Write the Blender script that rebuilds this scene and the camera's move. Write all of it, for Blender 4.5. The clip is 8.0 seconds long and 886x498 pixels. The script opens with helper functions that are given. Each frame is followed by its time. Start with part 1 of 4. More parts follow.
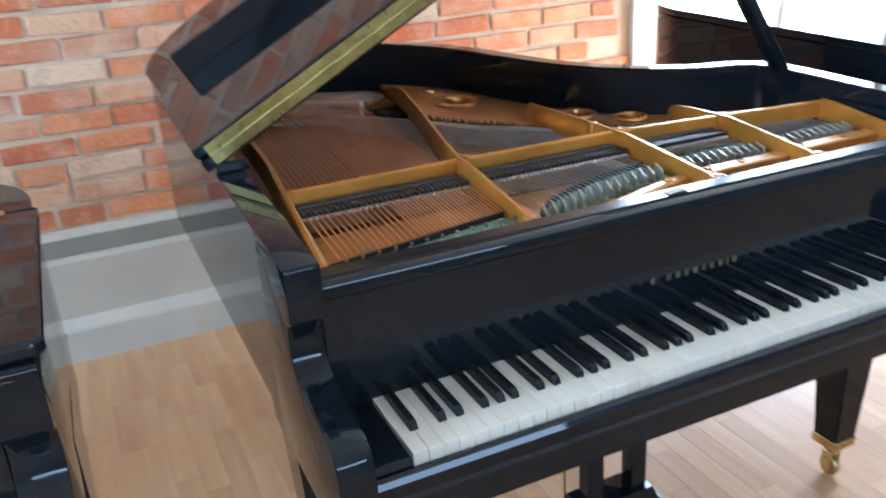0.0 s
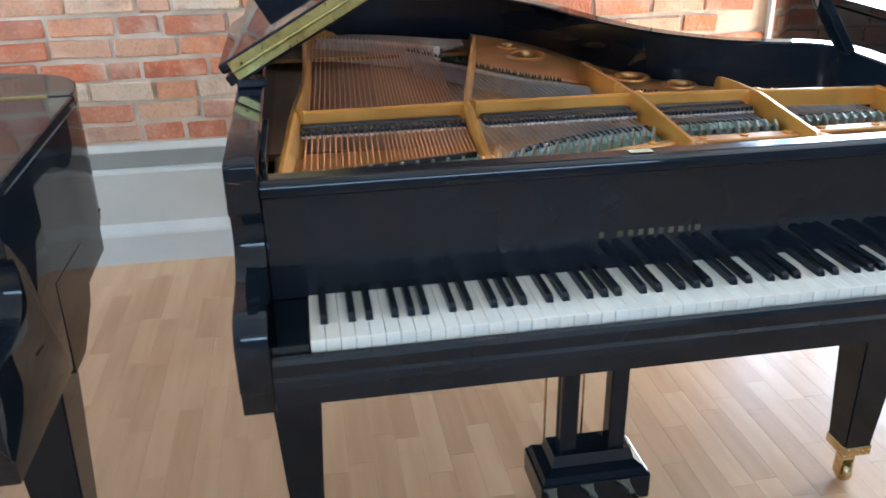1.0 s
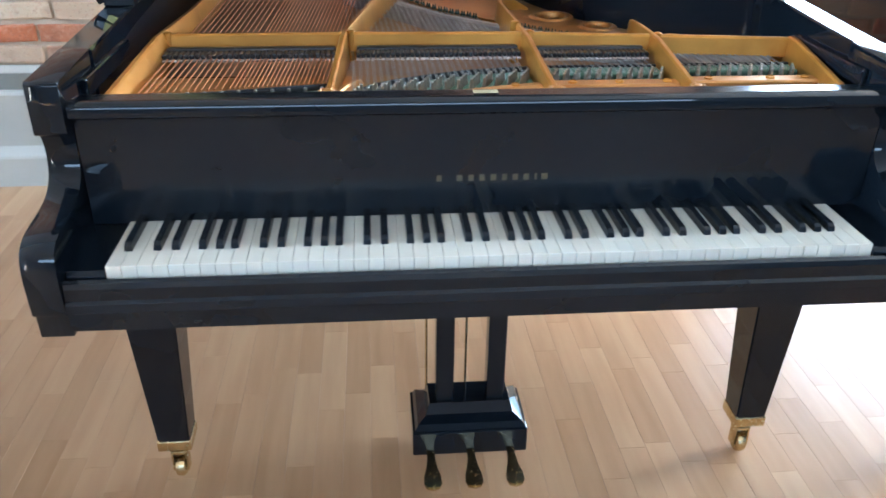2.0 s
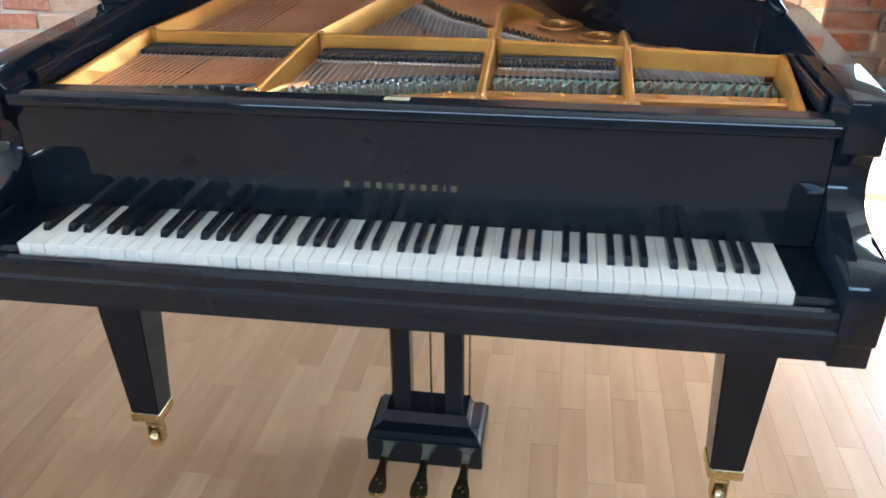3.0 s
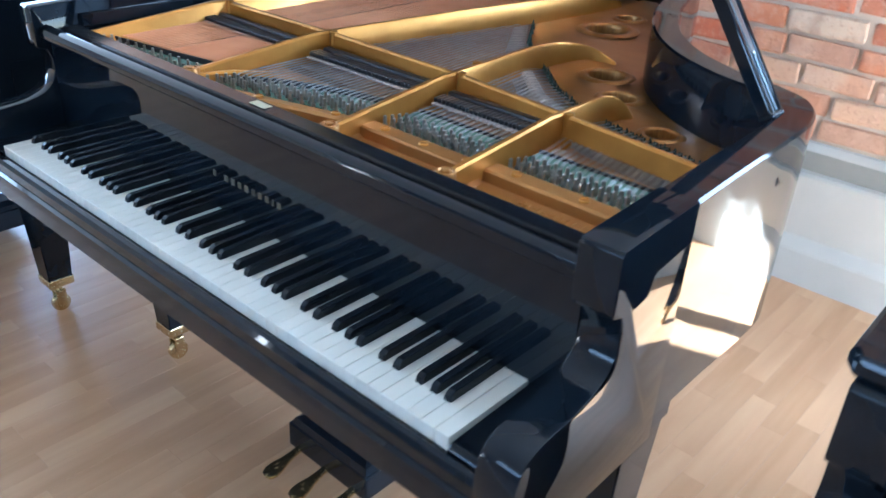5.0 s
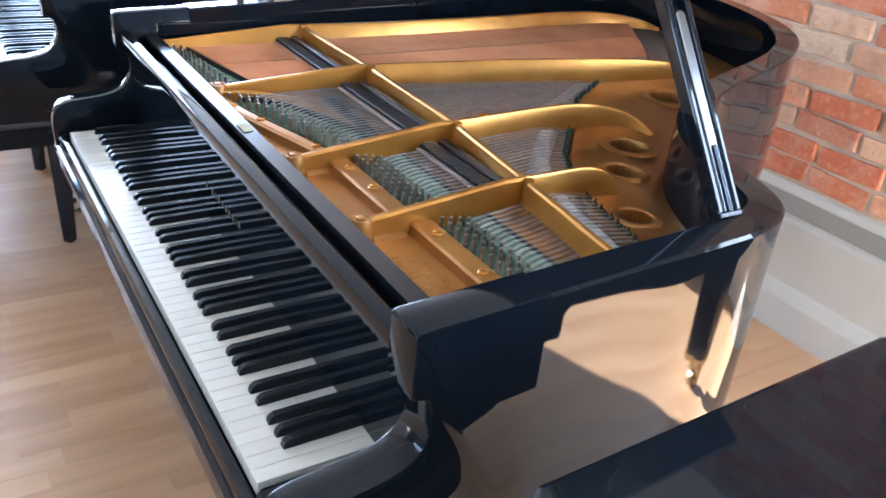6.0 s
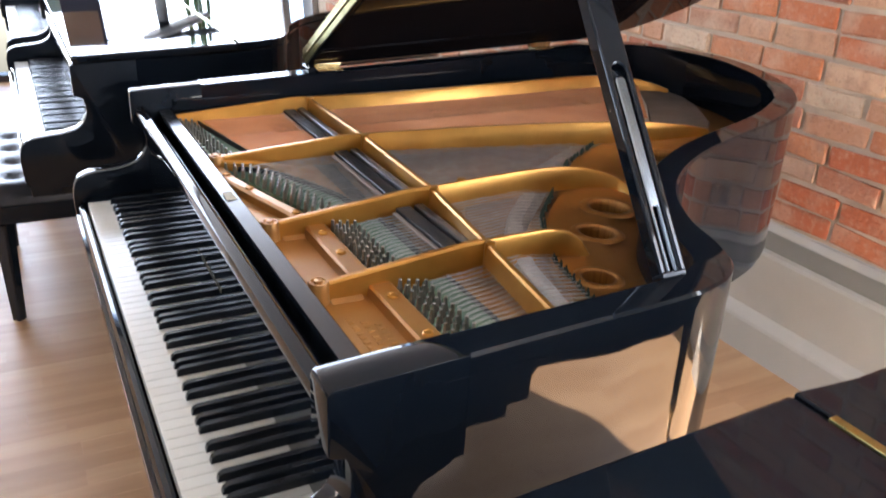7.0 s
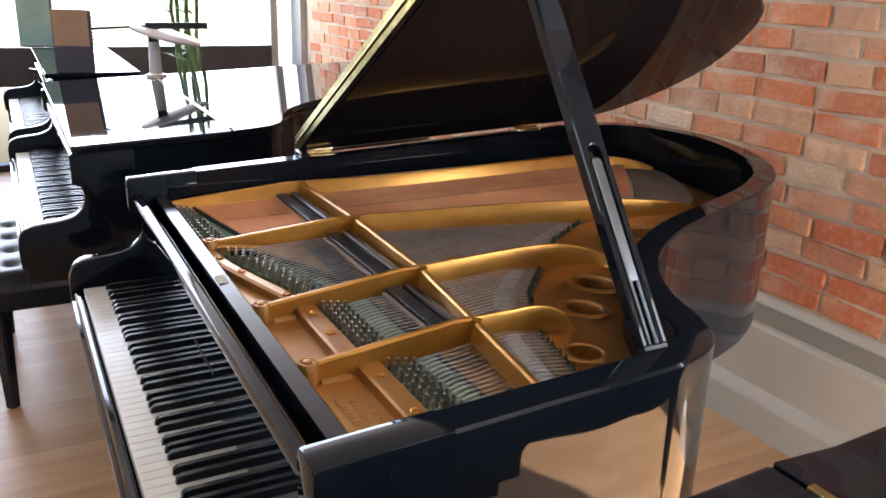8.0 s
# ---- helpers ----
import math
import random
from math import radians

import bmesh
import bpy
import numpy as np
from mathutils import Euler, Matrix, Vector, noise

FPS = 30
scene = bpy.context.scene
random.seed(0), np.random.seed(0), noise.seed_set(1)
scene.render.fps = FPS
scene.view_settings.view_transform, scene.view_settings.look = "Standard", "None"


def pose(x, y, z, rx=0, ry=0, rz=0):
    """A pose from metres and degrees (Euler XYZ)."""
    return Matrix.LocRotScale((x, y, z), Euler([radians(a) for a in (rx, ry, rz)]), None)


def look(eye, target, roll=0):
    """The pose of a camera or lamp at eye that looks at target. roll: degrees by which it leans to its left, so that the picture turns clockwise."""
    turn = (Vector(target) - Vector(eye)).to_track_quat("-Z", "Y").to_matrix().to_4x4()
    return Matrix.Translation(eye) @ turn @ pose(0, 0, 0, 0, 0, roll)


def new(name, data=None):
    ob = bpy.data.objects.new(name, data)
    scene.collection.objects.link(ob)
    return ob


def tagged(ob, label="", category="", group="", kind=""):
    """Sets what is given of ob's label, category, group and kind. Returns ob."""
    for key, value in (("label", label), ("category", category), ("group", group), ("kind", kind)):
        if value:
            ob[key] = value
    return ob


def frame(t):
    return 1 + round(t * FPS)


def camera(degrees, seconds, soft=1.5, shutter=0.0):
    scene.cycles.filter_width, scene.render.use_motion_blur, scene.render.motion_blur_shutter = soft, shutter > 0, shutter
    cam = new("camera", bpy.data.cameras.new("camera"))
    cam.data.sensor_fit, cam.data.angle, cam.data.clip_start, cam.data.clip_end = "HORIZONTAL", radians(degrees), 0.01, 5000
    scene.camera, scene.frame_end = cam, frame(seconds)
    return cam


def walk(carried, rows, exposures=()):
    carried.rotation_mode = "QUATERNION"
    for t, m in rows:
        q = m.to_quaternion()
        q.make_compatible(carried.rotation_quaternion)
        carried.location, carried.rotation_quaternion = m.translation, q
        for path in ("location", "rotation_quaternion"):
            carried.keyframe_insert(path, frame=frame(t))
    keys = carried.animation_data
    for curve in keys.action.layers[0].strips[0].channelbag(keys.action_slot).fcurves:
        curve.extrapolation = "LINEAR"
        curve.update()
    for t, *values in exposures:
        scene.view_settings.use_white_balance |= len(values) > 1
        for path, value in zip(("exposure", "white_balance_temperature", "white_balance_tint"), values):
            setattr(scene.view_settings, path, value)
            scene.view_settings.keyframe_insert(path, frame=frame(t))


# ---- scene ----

# ---------------------------------------------------------------- camera
cam = camera(56.8, 8.0, soft=1.6, shutter=0.35)
PATH = [
    (0, (-0.927, -0.87, 1.396), (-0.184, 0.83, 0.649), -3.8),
    (0.3, (-0.815, -0.941, 1.407), (-0.313, 0.862, 0.703), -4.7),
    (0.5, (-0.733, -1.002, 1.396), (-0.343, 0.82, 0.669), -4.1),
    (0.7, (-0.676, -1.063, 1.369), (-0.323, 0.75, 0.603), -2.8),
    (1, (-0.587, -1.117, 1.365), (-0.287, 0.689, 0.558), -1.0),
    (1.2, (-0.534, -1.128, 1.333), (-0.242, 0.677, 0.524), -0.5),
    (1.5, (-0.399, -1.126, 1.341), (-0.151, 0.647, 0.45), -0.3),
    (1.7, (-0.328, -1.125, 1.336), (-0.086, 0.636, 0.419), 0.4),
    (2.8, (0.192, -1.106, 1.354), (-0.027, 0.643, 0.409), -0.5),
    (3, (0.259, -1.08, 1.34), (-0.005, 0.671, 0.41), -0.5),
    (3.5, (0.451, -0.961, 1.355), (0.05, 0.753, 0.405), -0.8),
    (3.8, (0.571, -0.892, 1.36), (0.11, 0.817, 0.428), -0.5),
    (4, (0.664, -0.843, 1.349), (0.096, 0.83, 0.413), -0.7),
    (4.1, (0.71, -0.823, 1.346), (0.089, 0.828, 0.403), -0.3),
    (4.5, (0.921, -0.748, 1.389), (0.046, 0.748, 0.39), 0.8),
    (4.7, (0.991, -0.702, 1.392), (-0.001, 0.723, 0.399), 1.7),
    (5, (1.082, -0.577, 1.393), (-0.062, 0.752, 0.431), 3.2),
    (5.2, (1.124, -0.505, 1.397), (-0.076, 0.789, 0.455), 4.7),
    (6.3, (1.364, -0.176, 1.451), (-0.168, 0.73, 0.538), 4.8),
    (6.5, (1.387, -0.149, 1.451), (-0.166, 0.738, 0.556), 3.9),
    (7, (1.415, -0.114, 1.47), (-0.194, 0.755, 0.661), 3.0),
    (7.5, (1.434, -0.106, 1.482), (-0.25, 0.747, 0.823), 1.5),
    (8, (1.447, -0.11, 1.481), (-0.225, 0.788, 0.851), 1.8),
]
EXPOSURES = [(0.0, 5.08, 5350, 8), (1.0, 5.14, 5250, 5), (3.0, 5.36, 5250, 5), (3.5, 5.22, 5080, 5), (4.5, 4.90, 4850, 5), (5.0, 5.03, 4750, 6), (6.5, 5.14, 5950, 17), (7.2, 4.58, 6400, 19), (8.0, 4.4, 6600, 20)]
walk(cam, [(t, look(eye, target, roll)) for t, eye, target, roll in PATH], EXPOSURES)

# ---------------------------------------------------------------- world and light
world = bpy.data.worlds.new("sky")
scene.world = world
world.use_nodes = True
wn = world.node_tree.nodes
sky = wn.new("ShaderNodeTexSky")
sky.sky_type = "NISHITA"
sky.sun_disc = False
SUN_ELEV, SUN_AZ = radians(29), radians(106)
sky.sun_elevation, sky.sun_rotation = SUN_ELEV, SUN_AZ
world.node_tree.links.new(sky.outputs[0], wn["Background"].inputs[0])
wn["Background"].inputs[1].default_value = 0.05

sun = new("sun", bpy.data.lights.new("sun", "SUN"))
sun.data.energy, sun.data.angle, sun.data.color = 5.0, radians(0.6), (1.0, 0.93, 0.82)
sun_dir = Vector((math.sin(SUN_AZ) * math.cos(SUN_ELEV), math.cos(SUN_AZ) * math.cos(SUN_ELEV), math.sin(SUN_ELEV)))
sun.matrix_world = look((0, 0, 0), tuple(-sun_dir)) @ pose(0, 0, 0)


def area_light(name, at, target, w, h, watts, color=(1, 1, 1)):
    ob = new(name, bpy.data.lights.new(name, "AREA"))
    ob.data.shape, ob.data.size, ob.data.size_y, ob.data.energy, ob.data.color = "RECTANGLE", w, h, watts, color
    ob.matrix_world = look(at, target)
    return ob


area_light("daylight_left_window", (-5.50, 0.05, 1.93), (-4, 0.05, 1.93), 3.7, 2.40, 10.0, (0.86, 0.94, 1.0))
area_light("daylight_bay_window", (2.28, 2.19, 1.40), (2.28, 1.0, 1.40), 1.55, 1.8, 5.6, (0.88, 0.95, 1.0))
# fill light added in the unseen low opening on the right
area_light("daylight_right_window", (3.17, 1.19, 0.50), (2.0, 1.19, 0.50), 0.80, 0.90, 4.3, (1.0, 0.98, 0.95))
# fill light added behind the camera, with no known window there
area_light("daylight_south_window", (0.1, -6.98, 2.55), (0.1, -5.0, 2.55), 6.5, 0.9, 2.5, (0.88, 0.95, 1.0))


# ---------------------------------------------------------------- materials
def principled(name, color, rough, metal=0.0, coat=0.0, spec=0.5):
    m = bpy.data.materials.new(name)
    m.use_nodes = True
    b = m.node_tree.nodes["Principled BSDF"]
    b.inputs["Base Color"].default_value = (*color, 1)
    b.inputs["Roughness"].default_value = rough
    b.inputs["Metallic"].default_value = metal
    b.inputs["Coat Weight"].default_value = coat
    b.inputs["Coat Roughness"].default_value = 0.03
    b.inputs["Specular IOR Level"].default_value = spec
    return m, m.node_tree.nodes, m.node_tree.links, b


def varied(name, dark, light, rough, scale, metal=0.0, bump=0.0, bump_scale=80.0, stretch=(1, 1, 1), coat=0.0,
           rough_spread=0.08, per="none", spread=0.25, detail=6.0):
    """A surface whose colour runs between two tones by noise, with fine relief and uneven gloss."""
    m, n, l, b = principled(name, light, rough, metal, coat)
    tc = n.new("ShaderNodeTexCoord")
    mp = n.new("ShaderNodeMapping")
    mp.inputs["Scale"].default_value = stretch
    l.new(tc.outputs["Object"], mp.inputs[0])
    source = mp.outputs[0]
    info = n.new("ShaderNodeObjectInfo") if per == "object" else n.new("ShaderNodeNewGeometry") if per == "island" else None
    rnd = None
    if info:
        rnd = info.outputs["Random"] if per == "object" else info.outputs["Random Per Island"]
        add = n.new("ShaderNodeVectorMath")
        add.operation = "MULTIPLY_ADD"
        add.inputs[1].default_value = (37.0, 19.0, 11.0)
        l.new(rnd, add.inputs[0])
        l.new(source, add.inputs[2])
        source = add.outputs[0]
    t1 = n.new("ShaderNodeTexNoise")
    t1.inputs["Scale"].default_value, t1.inputs["Detail"].default_value = scale, detail
    l.new(source, t1.inputs[0])
    t2 = n.new("ShaderNodeTexNoise")
    t2.inputs["Scale"].default_value, t2.inputs["Detail"].default_value = bump_scale, 4.0
    l.new(source, t2.inputs[0])
    fac = t1.outputs[0]
    stretch_fac = n.new("ShaderNodeMapRange")
    stretch_fac.inputs[1].default_value, stretch_fac.inputs[2].default_value = 0.32, 0.68
    l.new(fac, stretch_fac.inputs[0])
    fac = stretch_fac.outputs[0]
    if info:
        mx = n.new("ShaderNodeMath")
        mx.operation = "MULTIPLY_ADD"
        mx.inputs[1].default_value = 1 - spread
        l.new(fac, mx.inputs[0])
        sc = n.new("ShaderNodeMath")
        sc.operation = "MULTIPLY"
        sc.inputs[1].default_value = spread
        l.new(rnd, sc.inputs[0])
        l.new(sc.outputs[0], mx.inputs[2])
        fac = mx.outputs[0]
    mix = n.new("ShaderNodeMix")
    mix.data_type = "RGBA"
    mix.inputs["A"].default_value, mix.inputs["B"].default_value = (*dark, 1), (*light, 1)
    l.new(fac, mix.inputs["Factor"])
    l.new(mix.outputs["Result"], b.inputs["Base Color"])
    if rough_spread:
        rr = n.new("ShaderNodeMapRange")
        rr.inputs[3].default_value, rr.inputs[4].default_value = max(0.02, rough - rough_spread), rough + rough_spread
        l.new(t2.outputs[0], rr.inputs[0])
        l.new(rr.outputs[0], b.inputs["Roughness"])
    if bump:
        bp = n.new("ShaderNodeBump")
        bp.inputs["Strength"].default_value, bp.inputs["Distance"].default_value = bump, 0.004
        l.new(t2.outputs[0], bp.inputs["Height"])
        l.new(bp.outputs[0], b.inputs["Normal"])
    return m


LACQUER_IOR = 1.365
LACQUER = varied("black_polyester_lacquer", (0.0048, 0.0072, 0.0108), (0.0070, 0.0100, 0.0146), 0.035, 3.0, bump=0.002, bump_scale=9.0, rough_spread=0.015)
LACQUER.node_tree.nodes["Principled BSDF"].inputs["IOR"].default_value = LACQUER_IOR
RAIL_LACQUER = varied("worn_rail_lacquer", (0.0060, 0.0078, 0.0105), (0.0090, 0.0112, 0.0146), 0.17, 3.0, bump=0.004, bump_scale=30.0, rough_spread=0.05)
SATIN = varied("black_satin_wood", (0.008, 0.008, 0.009), (0.016, 0.016, 0.018), 0.34, 5.0, bump=0.05, bump_scale=120.0)
IVORY = varied("white_key_top", (0.63, 0.625, 0.55), (0.685, 0.68, 0.60), 0.2, 9.0, per="object", spread=0.4)
EBONY = varied("black_key", (0.006, 0.008, 0.011), (0.010, 0.013, 0.017), 0.24, 20.0, bump=0.008, bump_scale=200.0)
EBONY.node_tree.nodes["Principled BSDF"].inputs["Specular IOR Level"].default_value = 0.25
GOLD = varied("gold_bronze_paint", (0.38, 0.165, 0.024), (0.53, 0.252, 0.043), 0.30, 10.0, metal=0.60, bump_scale=60.0, rough_spread=0.0)
COPPER = varied("copper_winding", (0.60, 0.245, 0.100), (0.80, 0.375, 0.175), 0.38, 6.0, metal=0.55, rough_spread=0.0)
STEEL = varied("steel_wire", (0.28, 0.30, 0.295), (0.42, 0.44, 0.43), 0.34, 40.0, metal=0.7, rough_spread=0.0)
STICK_METAL = varied("satin_stick_metal", (0.14, 0.155, 0.165), (0.22, 0.24, 0.255), 0.20, 12.0, metal=0.9)
PIN = varied("nickel_pin", (0.26, 0.245, 0.205), (0.44, 0.415, 0.355), 0.40, 60.0, metal=1.0)
WEB_GOLD = varied("orange_bronze_paint", (0.335, 0.145, 0.032), (0.46, 0.225, 0.056), 0.36, 6.0, metal=0.45, bump=0.06, bump_scale=180.0, rough_spread=0.0)
HITCH_GOLD = varied("aged_bronze_paint", (0.30, 0.135, 0.034), (0.46, 0.225, 0.060), 0.31, 7.0, metal=0.6, bump=0.06, bump_scale=160.0, rough_spread=0.0)
FELT_GREEN = varied("green_felt", (0.075, 0.135, 0.090), (0.125, 0.200, 0.145), 0.95, 12.0, bump=0.15, bump_scale=400.0)
FELT_DARK = varied("dark_green_punching", (0.015, 0.035, 0.025), (0.04, 0.07, 0.05), 0.8, 40.0)
FELT_WHITE = varied("grey_white_felt", (0.38, 0.31, 0.27), (0.50, 0.42, 0.37), 0.95, 20.0, bump=0.1, bump_scale=300.0)
SOUNDBOARD = varied("varnished_spruce", (0.29, 0.165, 0.090), (0.37, 0.225, 0.130), 0.45, 3.0, stretch=(10.0, 1.0, 1.0), bump=0.0)
SOUNDBOARD.node_tree.nodes["Principled BSDF"].inputs["Specular IOR Level"].default_value = 0.25
MAPLE = varied("varnished_maple_bridge", (0.40, 0.33, 0.25), (0.56, 0.49, 0.40), 0.4, 20.0, stretch=(6, 1, 1))
GRAPHITE = varied("graphited_bridge_top", (0.30, 0.28, 0.26), (0.44, 0.42, 0.40), 0.35, 25.0)
BASS_WEB = varied("dull_grey_web", (0.16, 0.125, 0.095), (0.26, 0.215, 0.175), 0.65, 9.0, bump=0.1, bump_scale=60.0)
BRASS = varied("polished_brass", (0.52, 0.40, 0.20), (0.70, 0.57, 0.33), 0.25, 30.0, metal=1.0, bump=0.03, bump_scale=150.0)
HINGE_BRASS = varied("worn_hinge_brass", (0.30, 0.26, 0.095), (0.46, 0.40, 0.15), 0.30, 40.0, metal=1.0, bump=0.06, bump_scale=120.0)
INLAY = varied("brass_inlay", (0.045, 0.036, 0.016), (0.095, 0.078, 0.040), 0.6, 60.0, metal=0.0)


def brick_material(name, per):
    """Reclaimed brick: each one takes its tone from a mixed batch, with pale lime smears and dark burns."""
    m, n, l, b = principled(name, (0.4, 0.15, 0.08), 0.92)
    if per == "object":
        rnd = n.new("ShaderNodeObjectInfo").outputs["Random"]
    else:
        rnd = n.new("ShaderNodeNewGeometry").outputs["Random Per Island"]
    ramp = n.new("ShaderNodeValToRGB")
    ramp.color_ramp.interpolation = "LINEAR"
    stops = ((0.0, (0.400, 0.109, 0.045)), (0.20, (0.487, 0.144, 0.054)), (0.34, (0.348, 0.131, 0.074)), (0.46, (0.522, 0.196, 0.083)), (0.58, (0.470, 0.252, 0.148)),
             (0.72, (0.539, 0.348, 0.217)), (0.84, (0.365, 0.187, 0.117)), (1.0, (0.592, 0.487, 0.348)))
    while len(ramp.color_ramp.elements) < len(stops):
        ramp.color_ramp.elements.new(0.5)
    for e, (p, c) in zip(ramp.color_ramp.elements, stops):
        e.position, e.color = p, (*c, 1)
    l.new(rnd, ramp.inputs[0])
    tc = n.new("ShaderNodeTexCoord")
    add = n.new("ShaderNodeVectorMath")
    add.operation = "MULTIPLY_ADD"
    add.inputs[1].default_value = (53.0, 29.0, 17.0)
    l.new(rnd, add.inputs[0])
    l.new(tc.outputs["Object"], add.inputs[2])
    out = ramp.outputs[0]
    for scale, lo, hi, tone, most in ((6.0, 0.50, 0.70, (0.56, 0.41, 0.29), 0.70), (11.0, 0.55, 0.75, (0.20, 0.090, 0.06), 0.55), (55.0, 0.50, 0.75, (0.55, 0.33, 0.22), 0.5), (90.0, 0.57, 0.68, (0.20, 0.08, 0.055), 0.3), (3.0, 0.52, 0.78, (0.50, 0.33, 0.22), 0.4)):
        t = n.new("ShaderNodeTexNoise")
        t.inputs["Scale"].default_value, t.inputs["Detail"].default_value = scale, 7.0
        l.new(add.outputs[0], t.inputs[0])
        mr = n.new("ShaderNodeMapRange")
        mr.inputs[1].default_value, mr.inputs[2].default_value, mr.inputs[4].default_value = lo, hi, most
        l.new(t.outputs[0], mr.inputs[0])
        mix = n.new("ShaderNodeMix")
        mix.data_type = "RGBA"
        mix.inputs["B"].default_value = (*tone, 1)
        l.new(mr.outputs[0], mix.inputs["Factor"])
        l.new(out, mix.inputs["A"])
        out = mix.outputs["Result"]
        shift = n.new("ShaderNodeVectorMath")
        shift.inputs[1].default_value = (3.7, 9.1, 5.3)
        l.new(add.outputs[0], shift.inputs[0])
        add = shift
    l.new(out, b.inputs["Base Color"])
    bt = n.new("ShaderNodeTexNoise")
    bt.inputs["Scale"].default_value, bt.inputs["Detail"].default_value = 70.0, 6.0
    l.new(add.outputs[0], bt.inputs[0])
    bp = n.new("ShaderNodeBump")
    bp.inputs["Strength"].default_value, bp.inputs["Distance"].default_value = 0.9, 0.006
    l.new(bt.outputs[0], bp.inputs["Height"])
    l.new(bp.outputs[0], b.inputs["Normal"])
    return m


BRICK = brick_material("reclaimed_brick", "object")
BRICK_FAR = brick_material("reclaimed_brick_joined", "island")
MORTAR = varied("lime_mortar", (0.40, 0.31, 0.23), (0.52, 0.42, 0.32), 0.95, 9.0, bump=0.8, bump_scale=60.0)
WHITE_PAINT = varied("pale_grey_painted_timber", (0.395, 0.382, 0.336), (0.46, 0.446, 0.396), 0.40, 3.0, bump=0.03, bump_scale=40.0)
GREY_BAND = varied("mid_grey_painted_strip", (0.20, 0.20, 0.18), (0.25, 0.245, 0.22), 0.5, 3.0, bump=0.03, bump_scale=40.0)
UNDERSIDE = varied("dull_black_lid_underside", (0.010, 0.008, 0.009), (0.015, 0.012, 0.013), 0.03, 5.0, bump=0.002, bump_scale=9.0, rough_spread=0.01)
UNDERSIDE.node_tree.nodes["Principled BSDF"].inputs["Specular IOR Level"].default_value = 0.045
PLASTER = varied("pale_plaster", (0.80, 0.79, 0.77), (0.86, 0.85, 0.83), 0.85, 2.0, bump=0.1, bump_scale=60.0)
# colour of the unseen walls, chosen for what the lacquer mirrors
BLUE_GREY = varied("blue_grey_plaster", (0.15, 0.175, 0.21), (0.20, 0.23, 0.27), 0.85, 3.0, bump=0.1, bump_scale=60.0)
GREY_PLASTER = varied("grey_plaster", (0.30, 0.29, 0.28), (0.38, 0.37, 0.36), 0.85, 3.0, bump=0.1, bump_scale=60.0)
OAK = varied("beech_laminate", (0.385, 0.224, 0.112), (0.55, 0.358, 0.200), 0.36, 2.6, stretch=(9.0, 0.8, 1.0), per="object", spread=0.55, rough_spread=0.05)
OAK_FAR = varied("beech_laminate_joined", (0.385, 0.224, 0.112), (0.55, 0.358, 0.200), 0.36, 2.6, stretch=(9.0, 0.8, 1.0), per="island", spread=0.55, rough_spread=0.05)
for wood in (OAK, OAK_FAR):
    wood.node_tree.nodes["Principled BSDF"].inputs["Specular IOR Level"].default_value = 0.24
SEAM = varied("board_core", (0.30, 0.18, 0.10), (0.36, 0.23, 0.13), 0.7, 6.0)
LEATHER = varied("black_leather", (0.010, 0.010, 0.012), (0.022, 0.022, 0.026), 0.3, 14.0, bump=0.25, bump_scale=260.0)
LEATHER.node_tree.nodes["Principled BSDF"].inputs["Specular IOR Level"].default_value = 0.22
FRAME_DARK = varied("dark_window_frame", (0.012, 0.012, 0.016), (0.03, 0.03, 0.036), 0.5, 4.0)
WHITE_METAL = varied("white_lamp_enamel", (0.72, 0.72, 0.73), (0.82, 0.82, 0.82), 0.35, 12.0)
LEAF = varied("green_stalk", (0.05, 0.12, 0.03), (0.12, 0.24, 0.06), 0.5, 12.0)
PAPER_TAN = varied("tan_book_cover", (0.34, 0.20, 0.12), (0.44, 0.28, 0.18), 0.6, 6.0)
PAPER_BLUE = varied("blue_green_cover", (0.10, 0.30, 0.34), (0.45, 0.55, 0.40), 0.6, 4.0)
BOOK_DARK = varied("dark_violet_card", (0.045, 0.040, 0.060), (0.07, 0.06, 0.085), 0.5, 8.0)
LABEL = varied("pale_yellow_paper", (0.36, 0.32, 0.19), (0.46, 0.42, 0.27), 0.6, 40.0)


# ---------------------------------------------------------------- mesh helpers
def empty(name, at=(0, 0, 0)):
    ob = new(name)
    ob.location = at
    ob.empty_display_size = 0.1
    return ob


def part(name, bm, material, parent=None, label=""):
    me = bpy.data.meshes.new(name)
    bmesh.ops.recalc_face_normals(bm, faces=bm.faces)
    bm.to_mesh(me)
    bm.free()
    me.materials.append(material)
    ob = new(name, me)
    if parent:
        ob.parent = parent
    if label:
        ob["label"] = label
    return ob


def again(ob, m, parent=None):
    """Another object on the same mesh, at the pose m."""
    o = new(ob.name.split(".")[0], ob.data)
    o.parent = parent or ob.parent
    o.matrix_basis = m
    if "label" in ob:
        o["label"] = ob["label"]
    return o


def smooth(ob, angle=40):
    ob.data.polygons.foreach_set("use_smooth", [True] * len(ob.data.polygons))
    ob.data.set_sharp_from_angle(angle=radians(angle))
    return ob


def smooth_profile(ob):
    """Smooth along an extruded profile, flat on its two sides and their bevels."""
    ob.data.polygons.foreach_set("use_smooth", [abs(p.normal.x) < 0.2 for p in ob.data.polygons])
    ob.data.set_sharp_from_angle(angle=radians(40))
    return ob


